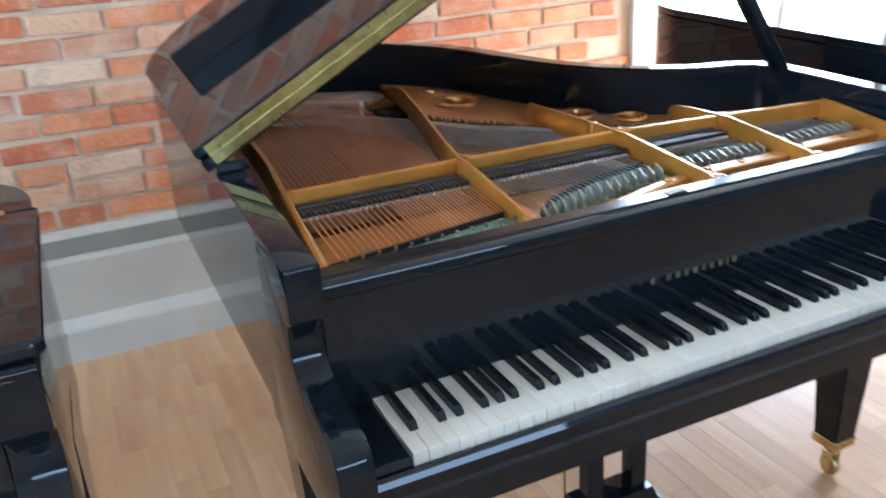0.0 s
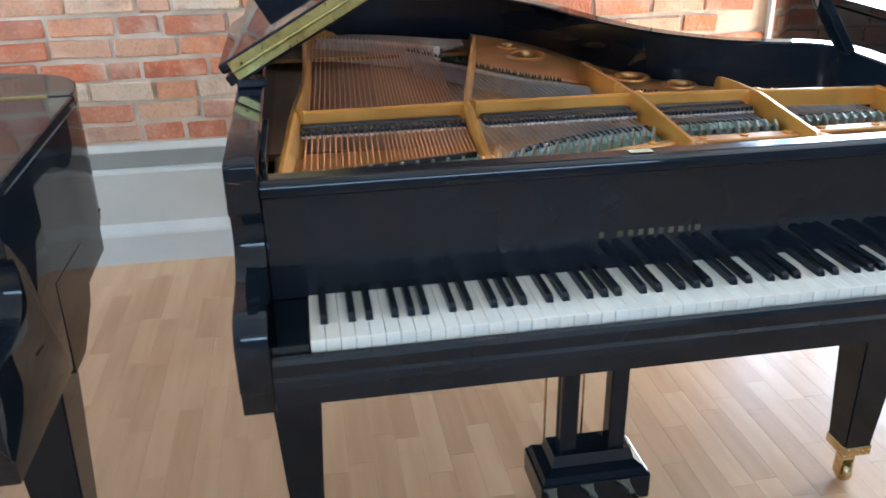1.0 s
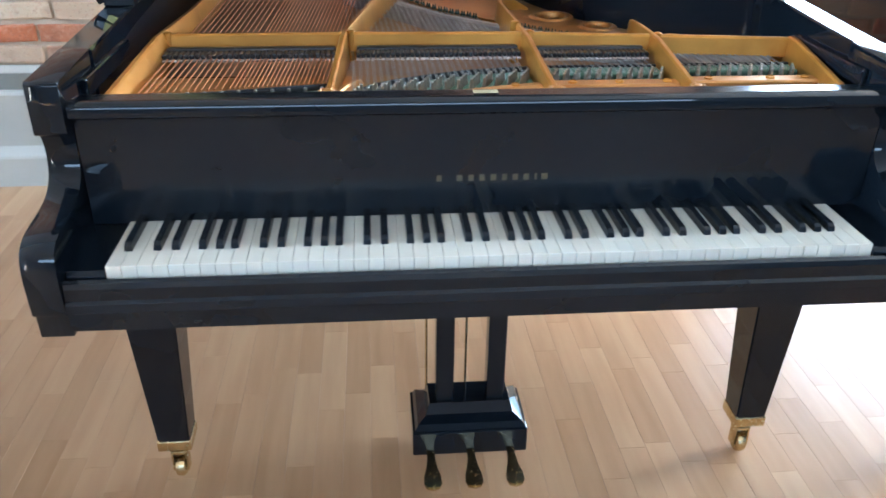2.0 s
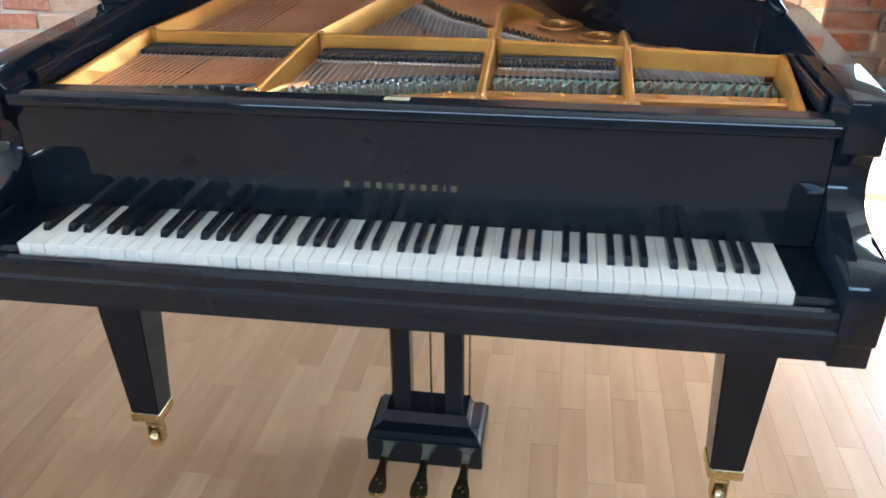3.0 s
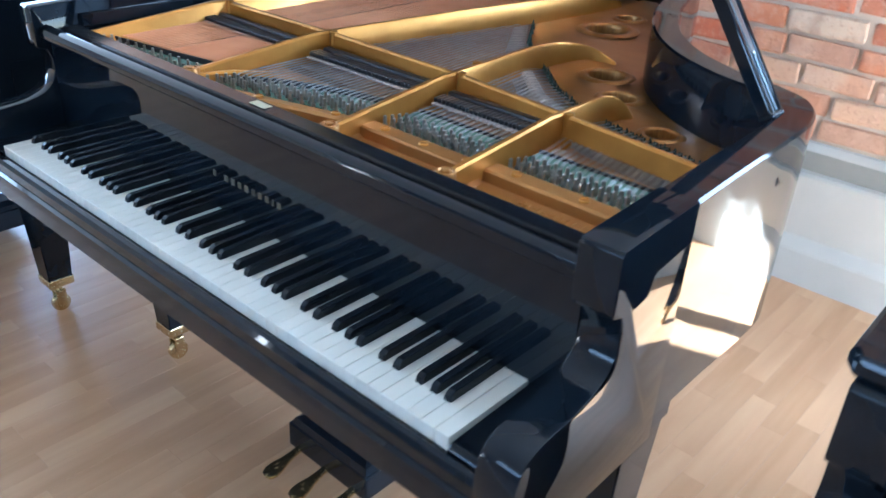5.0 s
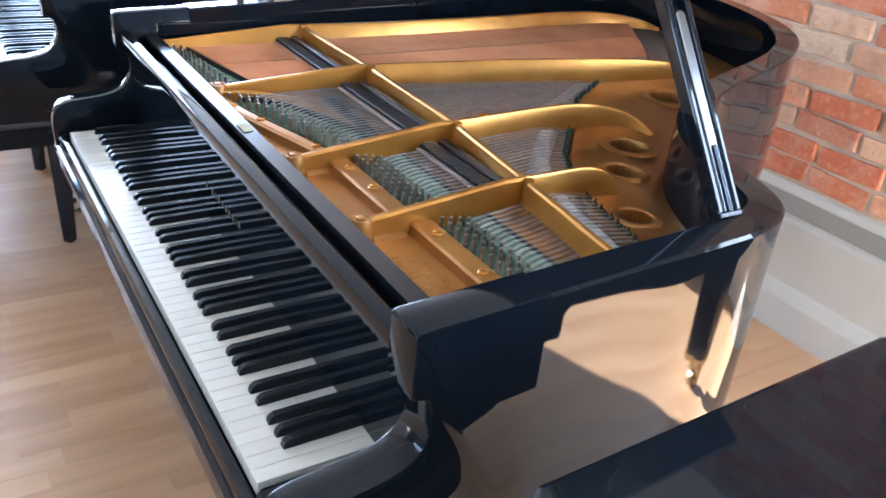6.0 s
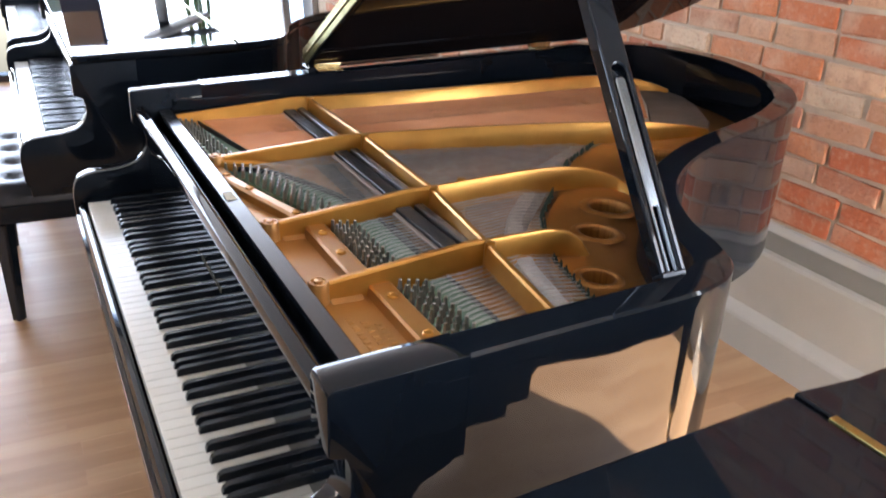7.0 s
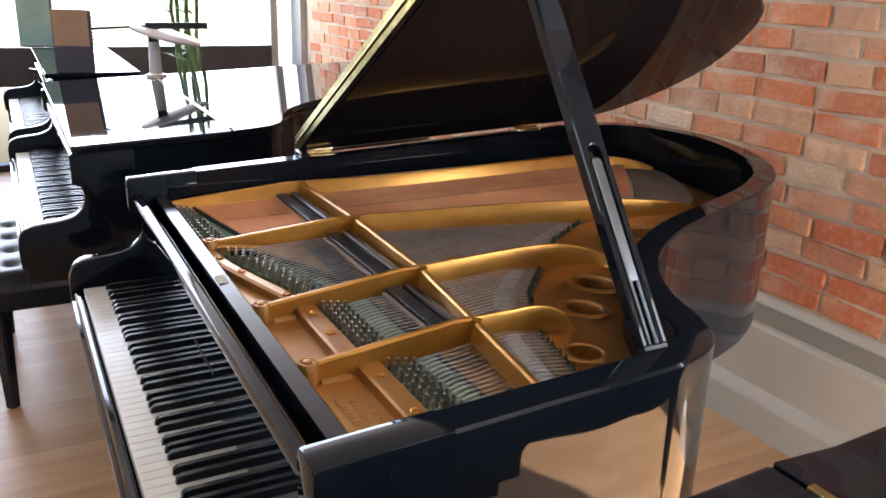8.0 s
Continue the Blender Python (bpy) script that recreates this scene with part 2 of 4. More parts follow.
def add_box(bm, x0, x1, y0, y1, z0, z1, bevel=0.0, m=None, segments=2):
    g = bmesh.ops.create_cube(bm, size=1.0)
    vs = g["verts"]
    bmesh.ops.scale(bm, vec=(x1 - x0, y1 - y0, z1 - z0), verts=vs)
    bmesh.ops.translate(bm, vec=((x0 + x1) / 2, (y0 + y1) / 2, (z0 + z1) / 2), verts=vs)
    if bevel:
        es = list({e for v in vs for e in v.link_edges})
        r = bmesh.ops.bevel(bm, geom=es, offset=bevel, segments=segments, affect="EDGES", profile=0.5)
        vs = list({v for f in r["faces"] for v in f.verts} | {v for v in vs if v.is_valid})
    if m is not None:
        bmesh.ops.transform(bm, matrix=m, verts=vs)
    return vs


def box_bm(*a, **k):
    bm = bmesh.new()
    add_box(bm, *a, **k)
    return bm


def add_prism(bm, pts, axis, a, b):
    """Extrudes a closed 2D outline along an axis from a to b. The outline is (y,z) for x, (x,z) for y, (x,y) for z."""
    def at(p, v):
        return {"x": (v, p[0], p[1]), "y": (p[0], v, p[1]), "z": (p[0], p[1], v)}[axis]
    lo = [bm.verts.new(at(p, a)) for p in pts]
    hi = [bm.verts.new(at(p, b)) for p in pts]
    n = len(pts)
    for i in range(n):
        bm.faces.new((lo[i], lo[(i + 1) % n], hi[(i + 1) % n], hi[i]))
    bm.faces.new(lo[::-1])
    bm.faces.new(hi)
    return lo + hi


def prism_bm(pts, axis, a, b, bevel=0.0, keep=None):
    bm = bmesh.new()
    add_prism(bm, pts, axis, a, b)
    if bevel:
        bmesh.ops.recalc_face_normals(bm, faces=bm.faces)
        es = [e for e in bm.edges if len(e.link_faces) == 2 and e.calc_face_angle(0) > 0.6 and not all(keep is not None and keep(v.co) for v in e.verts)]
        bmesh.ops.bevel(bm, geom=es, offset=bevel, segments=2, affect="EDGES", profile=0.5, clamp_overlap=True)
    return bm


def add_rod(bm, p, q, r, sides=6, r2=None):
    p, q = Vector(p), Vector(q)
    turn = (q - p).to_track_quat("Z", "Y").to_matrix()
    rings = []
    for c, rad in ((p, r), (q, r if r2 is None else r2)):
        rings.append([bm.verts.new(c + turn @ Vector((rad * math.cos(2 * math.pi * i / sides), rad * math.sin(2 * math.pi * i / sides), 0)))
                      for i in range(sides)])
    for i in range(sides):
        j = (i + 1) % sides
        bm.faces.new((rings[0][i], rings[0][j], rings[1][j], rings[1][i]))
    bm.faces.new(rings[0][::-1])
    bm.faces.new(rings[1])


def add_lathe(bm, profile, sides=20, at=(0, 0, 0), m=None, caps=True):
    """Turns a profile of (radius, z) about z."""
    rows = []
    for r, z in profile:
        rows.append([bm.verts.new((at[0] + r * math.cos(2 * math.pi * i / sides), at[1] + r * math.sin(2 * math.pi * i / sides), at[2] + z))
                     for i in range(sides)])
    for a, b in zip(rows, rows[1:]):
        for i in range(sides):
            j = (i + 1) % sides
            bm.faces.new((a[i], a[j], b[j], b[i]))
    if caps:
        bm.faces.new(rows[0][::-1])
        bm.faces.new(rows[-1])
    if m is not None:
        bmesh.ops.transform(bm, matrix=m, verts=[v for r in rows for v in r])


def spline(points, steps=6):
    """A smooth open line through the points (Catmull-Rom)."""
    p = [Vector(q) for q in points]
    p = [2 * p[0] - p[1], *p, 2 * p[-1] - p[-2]]
    out = []
    for i in range(1, len(p) - 2):
        for s in range(steps):
            t = s / steps
            out.append(0.5 * (2 * p[i] + (p[i + 1] - p[i - 1]) * t + (2 * p[i - 1] - 5 * p[i] + 4 * p[i + 1] - p[i + 2]) * t * t
                              + (3 * p[i] - p[i - 1] - 3 * p[i + 1] + p[i + 2]) * t ** 3))
    out.append(p[-2].copy())
    return out


def offset_line(line, d):
    """The line moved sideways to its left by d (a number, or one for each point)."""
    out = []
    for i, p in enumerate(line):
        a, b = line[max(i - 1, 0)], line[min(i + 1, len(line) - 1)]
        t = (b - a).normalized()
        out.append(p + Vector((-t.y, t.x)) * (d[i] if isinstance(d, list) else d))
    return out


# ---------------------------------------------------------------- the room
BRICK_Y = 2.13
WALL_L, WALL_R = -5.2, 1.34


def structure(name, bm, material, label):
    return tagged(part(name, bm, material), label, name.split("_")[0], kind="structure")


def south_bm():
    # unseen wall, left open in a high strip for the added fill light
    bm = bmesh.new()
    add_box(bm, -5.7, 3.5, -7.2, -7.0, 0, 2.1)
    add_box(bm, -5.7, 3.5, -7.2, -7.0, 3.0, 3.2)
    add_box(bm, -5.7, -3.2, -7.2, -7.0, 2.1, 3.0)
    add_box(bm, 3.4, 3.5, -7.2, -7.0, 2.1, 3.0)
    return bm


def build_room():
    # floor core under the boards, ceiling, plain walls that close the room
    structure("floor", box_bm(-5.6, 3.4, -7.1, 2.4, -0.12, -0.0105), SEAM, "wood laminate floor of staggered pale beech staves")
    structure("ceiling", box_bm(-5.6, 3.4, -7.1, 2.4, 3.2, 3.3), PLASTER, "plain pale plaster ceiling")
    structure("wall_south", south_bm(), BLUE_GREY, "unseen blue-grey wall with a high slot for the added south light")
    # unseen wall; its made-up low opening trims the sun to a floor patch
    bm = bmesh.new()
    add_box(bm, 3.2, 3.4, -7.0, 0.78, 0, 3.2)
    add_box(bm, 3.2, 3.4, 1.60, 2.4, 0, 3.2)
    add_box(bm, 3.2, 3.4, 0.78, 1.60, 1.40, 3.2)
    structure("wall_east", bm, BLUE_GREY, "unseen blue-grey wall, its low opening added to shape the sun patch")
    bm = bmesh.new()
    add_box(bm, -5.7, -5.45, -7.0, -1.9, 0, 3.2)
    add_box(bm, -5.7, -5.45, -1.9, 2.08, 3.15, 3.2)
    structure("wall_west", bm, PLASTER, "pale plastered wall round a tall window")
    # brick wall core (mortar) and the lighter end wall with a window
    structure("wall_north", box_bm(WALL_L, WALL_R, BRICK_Y + 0.0005, BRICK_Y + 0.25, 0, 3.2), MORTAR, "reclaimed red brick wall with pale mortar joints")
    bm = bmesh.new()
    add_box(bm, WALL_R, 1.45, BRICK_Y - 0.03, BRICK_Y + 0.25, 0, 3.2)
    add_box(bm, 3.1, 3.2, BRICK_Y - 0.03, BRICK_Y + 0.25, 0, 3.2)
    add_box(bm, 1.45, 3.1, BRICK_Y, BRICK_Y + 0.25, 0, 0.42)
    add_box(bm, 1.45, 3.1, BRICK_Y, BRICK_Y + 0.25, 2.35, 3.2)
    structure("wall_bay", bm, WHITE_PAINT, "white painted pier beside a bright window")
    structure("wall_pier", box_bm(-5.45, WALL_L, BRICK_Y - 0.05, BRICK_Y + 0.25, 0, 3.2), GREY_PLASTER, "grey pier at the end of the bricks")
    # stepped white skirting: top ledge, broad panel, base board with sloped top
    prof = [(BRICK_Y + 0.005, 0.475), (BRICK_Y - 0.012, 0.470), (BRICK_Y - 0.030, 0.452), (BRICK_Y - 0.030, 0.385), (BRICK_Y - 0.046, 0.378),
            (BRICK_Y - 0.052, 0.368), (BRICK_Y - 0.052, 0.162), (BRICK_Y - 0.078, 0.128), (BRICK_Y - 0.082, 0.118), (BRICK_Y - 0.082, 0.0), (BRICK_Y + 0.005, 0.0)]
    ob = structure("baseboard", prism_bm(prof, "x", WALL_L, WALL_R, 0.0015), WHITE_PAINT, "tall stepped white painted skirting below the bricks")
    ob["category"] = "skirting"
    # thin box in a darker grey over the skirting's upper face
    strip = structure("trim", box_bm(WALL_L, WALL_R, BRICK_Y - 0.0335, BRICK_Y - 0.0305, 0.386, 0.449), GREY_BAND, "darker grey band along the top of the skirting")
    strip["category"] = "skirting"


def brick_bm(w, h, seed):
    """A worn brick with rounded, uneven arrises."""
    rng = random.Random(seed)
    bm = bmesh.new()
    vs = add_box(bm, -w / 2, w / 2, -0.004, 0.026, -h / 2, h / 2, 0.0065, segments=2)
    lean = rng.uniform(-0.02, 0.02)
    for v in vs:
        v.co.x += rng.uniform(-0.0035, 0.0035)
        v.co.z += rng.uniform(-0.003, 0.003) + lean * v.co.x
        v.co.y += rng.uniform(-0.002, 0.002)
    return bm


def build_bricks():
    wall = bpy.data.objects["wall_north"]
    rng = random.Random(5)
    pitch_z = 0.0805
    sizes = (0.230, 0.222, 0.236, 0.212, 0.226, 0.110, 0.146)
    meshes = []
    for seed in range(3):
        for i, w in enumerate(sizes):
            b = brick_bm(w, 0.0655, i + 10 * seed)
            me = bpy.data.meshes.new("brick")
            bmesh.ops.recalc_face_normals(b, faces=b.faces)
            b.to_mesh(me)
            b.free()
            me.materials.append(BRICK)
            meshes.append(me)
    far = bmesh.new()
    rows = int((3.19 - 0.49) / pitch_z)
    for r in range(rows):
        z = 0.478 + 0.038 + r * pitch_z
        x = WALL_L + 0.02 - rng.uniform(0, 0.1) - (0.119 if r % 2 else 0.0)
        while x < WALL_R - 0.03:
            k = rng.choice((5, 6)) if rng.random() < 0.16 else rng.randrange(5)
            w = sizes[k]
            cx = x + w / 2
            x += w + 0.0135 + rng.uniform(-0.003, 0.004)
            if cx - w / 2 < WALL_L or cx + w / 2 > WALL_R:
                continue
            k += 7 * rng.randrange(3)
            m = pose(cx, BRICK_Y - 0.003 + rng.uniform(-0.005, 0.005), z + rng.uniform(-0.003, 0.003), 0, rng.uniform(-0.9, 0.9), rng.uniform(-0.8, 0.8))
            if -1.75 < cx < 1.34 and z < 1.66:
                ob = new("brick", meshes[k])
                ob.parent = wall
                ob.matrix_basis = m
            else:
                n0 = len(far.verts)
                far.from_mesh(meshes[k])
                far.verts.ensure_lookup_table()
                bmesh.ops.transform(far, matrix=m, verts=far.verts[n0:])
    ob = part("brickwork", far, BRICK_FAR, wall)
    ob["kind"] = "stuff"


def build_staves():
    floor = bpy.data.objects["floor"]
    rng = random.Random(9)
    w = 0.066
    lengths = (0.30, 0.36, 0.42, 0.48)
    meshes = []
    for ln in lengths:
        b = box_bm(-w / 2 + 0.0002, w / 2 - 0.0002, -ln / 2 + 0.0002, ln / 2 - 0.0002, -0.010, 0.0, 0.0003, segments=1)
        me = bpy.data.meshes.new("stave")
        bmesh.ops.recalc_face_normals(b, faces=b.faces)
        b.to_mesh(me)
        b.free()
        me.materials.append(OAK)
        meshes.append(me)
    verts, faces = [], []
    x = -5.44
    count = 0
    while x < 3.2:
        y = -7.0 - rng.uniform(0, 0.4)
        while y < BRICK_Y + 0.0:
            k = rng.randrange(4)
            ln = lengths[k]
            cx, cy = x + w / 2, y + ln / 2
            near = -1.35 < cx < 1.45 and 0.1 < cy < 2.0
            if near and count < 300:
                ob = new("stave", meshes[k])
                ob.parent = floor
                ob.location = (cx, cy, 0)
                count += 1
            else:
                a, g = len(verts), 0.0002
                x0, x1, y0, y1 = cx - w / 2 + g, cx + w / 2 - g, cy - ln / 2 + g, cy + ln / 2 - g
                verts += [(x0, y0, -0.010), (x1, y0, -0.010), (x1, y1, -0.010), (x0, y1, -0.010), (x0, y0, 0), (x1, y0, 0), (x1, y1, 0), (x0, y1, 0)]
                faces += [(a + 4, a + 5, a + 6, a + 7), (a, a + 1, a + 5, a + 4), (a + 1, a + 2, a + 6, a + 5), (a + 2, a + 3, a + 7, a + 6), (a + 3, a, a + 4, a + 7)]
            y += ln
        x += w
    me = bpy.data.meshes.new("staves")
    me.from_pydata(verts, [], faces)
    me.materials.append(OAK_FAR)
    ob = new("staves", me)
    ob.parent = floor
    ob["kind"] = "stuff"


def build_windows():
    # tall glazed wall at the far end, with a dark waist rail
    w = tagged(empty("window_1"), "tall dark-framed window with a dark waist rail", "window", kind="structure")
    for y in (-1.88, -0.62, 1.92):
        part("mullion", box_bm(-5.47, -5.40, y - 0.03, y + 0.03, 0, 3.15, 0.004), FRAME_DARK if y < 1.5 else GREY_PLASTER, w)
    part("waist_rail", box_bm(-5.48, -5.39, -1.85, 1.89, 0.62, 0.90, 0.006), FRAME_DARK, w, "broad dark waist rail")
    part("sill", box_bm(-5.48, -5.36, -1.85, 1.89, 0.0, 0.05, 0.004), FRAME_DARK, w)
    w = tagged(empty("window_2"), "white-framed window beyond the brick wall", "window", kind="structure")
    for x in (1.48, 2.28, 3.07):
        part("mullion", box_bm(x - 0.025, x + 0.025, BRICK_Y + 0.03, BRICK_Y + 0.05, 0.42, 2.35, 0.003), WHITE_PAINT, w)
    part("sill", box_bm(1.45, 3.1, BRICK_Y - 0.04, BRICK_Y + 0.055, 0.42, 0.45, 0.004), WHITE_PAINT, w)
    # posts of the opening added in the unseen side wall
    w = tagged(empty("window_3"), "unseen low opening added to let the sun in under the piano", "window", kind="structure")
    for y in (0.80, 1.58):
        part("mullion", box_bm(3.22, 3.26, y - 0.02, y + 0.02, 0, 1.40, 0.003), FRAME_DARK, w)


# ---------------------------------------------------------------- grand piano
SLOPE = 0.045
XL, XR = -0.7235, 0.729
CHEEK_IN = 0.672


def rim_top(y):
    """The rim's upper edge climbs a little towards the tail."""
    return 0.979 + SLOPE * (y - 0.128)


OUTLINE = [(XR, 0.30), (XR, 0.44), (XR + 0.002, 0.56), (0.726, 0.665), (0.692, 0.738), (0.628, 0.775), (0.540, 0.803), (0.445, 0.858), (0.360, 0.945),
           (0.290, 1.065), (0.243, 1.195), (0.203, 1.325), (0.148, 1.450), (0.045, 1.592), (-0.125, 1.693), (-0.335, 1.746), (-0.525, 1.718),
           (-0.660, 1.636), (XL + 0.004, 1.50), (XL, 1.36), (XL, 1.0), (XL, 0.30)]
RIM = spline(OUTLINE, 6)
RIM_IN = offset_line(RIM, 0.055)
OGEE = [(p.x, p.y) for p in spline([(0.150, 0.887), (0.156, 0.866), (0.155, 0.838), (0.143, 0.814), (0.120, 0.798), (0.085, 0.789), (0.045, 0.785),
                                    (0.010, 0.780), (-0.012, 0.769), (-0.023, 0.750), (-0.027, 0.72), (-0.024, 0.660)], 4)]
CHEEK = [(0.30, rim_top(0.30)), (0.1335, rim_top(0.1335)), (0.1295, 0.9765), (0.128, 0.972), (0.128, 0.897), (0.131, 0.893), *OGEE, (-0.014, 0.654), (-0.012, 0.614), (0.30, 0.614)]


def rim_bm(low):
    bm = bmesh.new()
    c = 0.004
    rows = []
    for o, i in zip(RIM, RIM_IN):
        d = (i - o).normalized() * c
        zt = rim_top(o.y)
        sect = [(o, low), (o, zt - c), (o + d, zt), (i - d, zt), (i, zt - c), (i, low)]
        rows.append([bm.verts.new((p.x, p.y, z)) for p, z in sect])
    for a, b in zip(rows, rows[1:]):
        for k in range(6):
            bm.faces.new((a[k], a[(k + 1) % 6], b[(k + 1) % 6], b[k]))
    bm.faces.new(rows[0])
    bm.faces.new(rows[-1][::-1])
    return bm


def build_keys(root):
    w = 0.0235
    white = part("white_key", box_bm(0.00035, w - 0.00035, 0.0, 0.158, 0.7075, 0.73, 0.0009), IVORY, root, "glossy white key")
    white.location = (-0.611, 0, 0)
    for i in range(1, 52):
        again(white, pose(-0.611 + i * w, 0, 0))
    prof = [(0.048, 0.728), (0.0505, 0.7385), (0.057, 0.7430), (0.158, 0.7440), (0.158, 0.728)]
    bm = bmesh.new()
    vs = add_prism(bm, prof, "x", -0.0066, 0.0066)
    for v in vs:
        if v.co.z > 0.735:
            v.co.x *= 0.84
    bmesh.ops.recalc_face_normals(bm, faces=bm.faces)
    bmesh.ops.bevel(bm, geom=list(bm.edges), offset=0.0008, segments=1, affect="EDGES")
    black = part("black_key", bm, EBONY, root, "matt black key")
    shift = {0: 0.0, 2: -0.0022, 3: 0.0022, 5: -0.003, 6: 0.0}
    first = True
    for i in range(51):
        if i % 7 in shift:
            at = -0.611 + (i + 1) * w + shift[i % 7]
            if first:
                black.location = (at, 0, 0)
                first = False
            else:
                again(black, pose(at, 0, 0))


def build_leg(root, x, y, top, name="leg"):
    bm = bmesh.new()
    rows = []
    for z, h in ((top, 0.062), (top - 0.06, 0.062), (top - 0.065, 0.057), (0.118, 0.034)):
        rows.append([bm.verts.new((x + sx * h, y + sy * h, z)) for sx, sy in ((-1, -1), (1, -1), (1, 1), (-1, 1))])
    for a, b in zip(rows, rows[1:]):
        for i in range(4):
            bm.faces.new((a[i], a[(i + 1) % 4], b[(i + 1) % 4], b[i]))
    bm.faces.new(rows[0])
    bm.faces.new(rows[-1][::-1])
    bmesh.ops.recalc_face_normals(bm, faces=bm.faces)
    bmesh.ops.bevel(bm, geom=[e for e in bm.edges if abs(e.verts[0].co.z - e.verts[1].co.z) > 0.05], offset=0.003, segments=2, affect="EDGES")
    leg = part(name, bm, LACQUER, root, "square tapered black leg")
    part("ferrule", box_bm(x - 0.0365, x + 0.0365, y - 0.0365, y + 0.0365, 0.095, 0.122, 0.003), BRASS, leg, "brass ferrule")
    bm = bmesh.new()
    add_rod(bm, (x, y, 0.096), (x, y, 0.066), 0.011, 12)
    add_box(bm, x - 0.018, x - 0.013, y - 0.014, y + 0.014, 0.018, 0.072, 0.002)
    add_box(bm, x + 0.013, x + 0.018, y - 0.014, y + 0.014, 0.018, 0.072, 0.002)
    add_box(bm, x - 0.018, x + 0.018, y - 0.014, y + 0.014, 0.066, 0.074, 0.002)
    part("caster_fork", bm, BRASS, leg, "brass caster fork")
    bm = bmesh.new()
    add_lathe(bm, [(0.020, -0.0115), (0.0255, -0.009), (0.027, -0.004), (0.027, 0.004), (0.0255, 0.009), (0.020, 0.0115)], 24,
              m=Matrix.Translation((x, y, 0.027)) @ Matrix.Rotation(radians(90), 4, "Y"))
    smooth(part("caster_wheel", bm, BRASS, leg, "brass caster wheel"))
    return leg


def build_lyre(root):
    lyre = empty("pedal_lyre")
    lyre.parent = root
    for a, b in ((-0.075, -0.034), (0.041, 0.082)):
        part("post", box_bm(a, b, 0.365, 0.405, 0.15, 0.66, 0.003), LACQUER, lyre)
    bm = bmesh.new()
    x0, x1, y0, y1 = -0.130, 0.133, 0.315, 0.470
    add_box(bm, x0, x1, y0, y1, 0.042, 0.108, 0.004)
    tops = [(0.106, 0.004), (0.122, 0.012), (0.134, 0.032), (0.160, 0.040)]
    rows = []
    for z, d in tops:
        rows.append([bm.verts.new(p) for p in ((x0 + d, y0 + d, z), (x1 - d, y0 + d, z), (x1 - d, y1 - d, z), (x0 + d, y1 - d, z))])
    for a, b in zip(rows, rows[1:]):
        for i in range(4):
            bm.faces.new((a[i], a[(i + 1) % 4], b[(i + 1) % 4], b[i]))
    bm.faces.new(rows[-1])
    part("pedal_box", bm, LACQUER, lyre, "stepped glossy black pedal box")
    shape = [(-0.0, 0.009), (0.05, 0.009), (0.075, 0.012), (0.098, 0.0185), (0.118, 0.020), (0.130, 0.014), (0.134, 0.0)]
    outline = [(d, s) for d, s in shape] + [(d, -s) for d, s in shape[-2::-1]]
    first = None
    for px in (-0.090, 0.002, 0.094):
        if first is None:
            bm = bmesh.new()
            add_prism(bm, [(s, -d) for d, s in outline], "z", -0.005, 0.005)
            bmesh.ops.recalc_face_normals(bm, faces=bm.faces)
            bmesh.ops.bevel(bm, geom=[e for e in bm.edges if e.calc_face_angle(0) > 0.9], offset=0.0025, segments=2, affect="EDGES")
            first = part("pedal", bm, BRASS, lyre, "polished brass pedal")
            first.matrix_basis = pose(px, 0.345, 0.060, 12, 0, 0)
        else:
            again(first, pose(px, 0.345, 0.060, 12, 0, 0))
    for x, y in ((-0.092, 0.437), (0.0, 0.437), (0.090, 0.437)):
        bm = bmesh.new()
        add_rod(bm, (x, y, 0.11), (x, y, 0.66), 0.003, 8)
        part("pedal_rod", bm, BRASS, lyre, "thin brass rod")


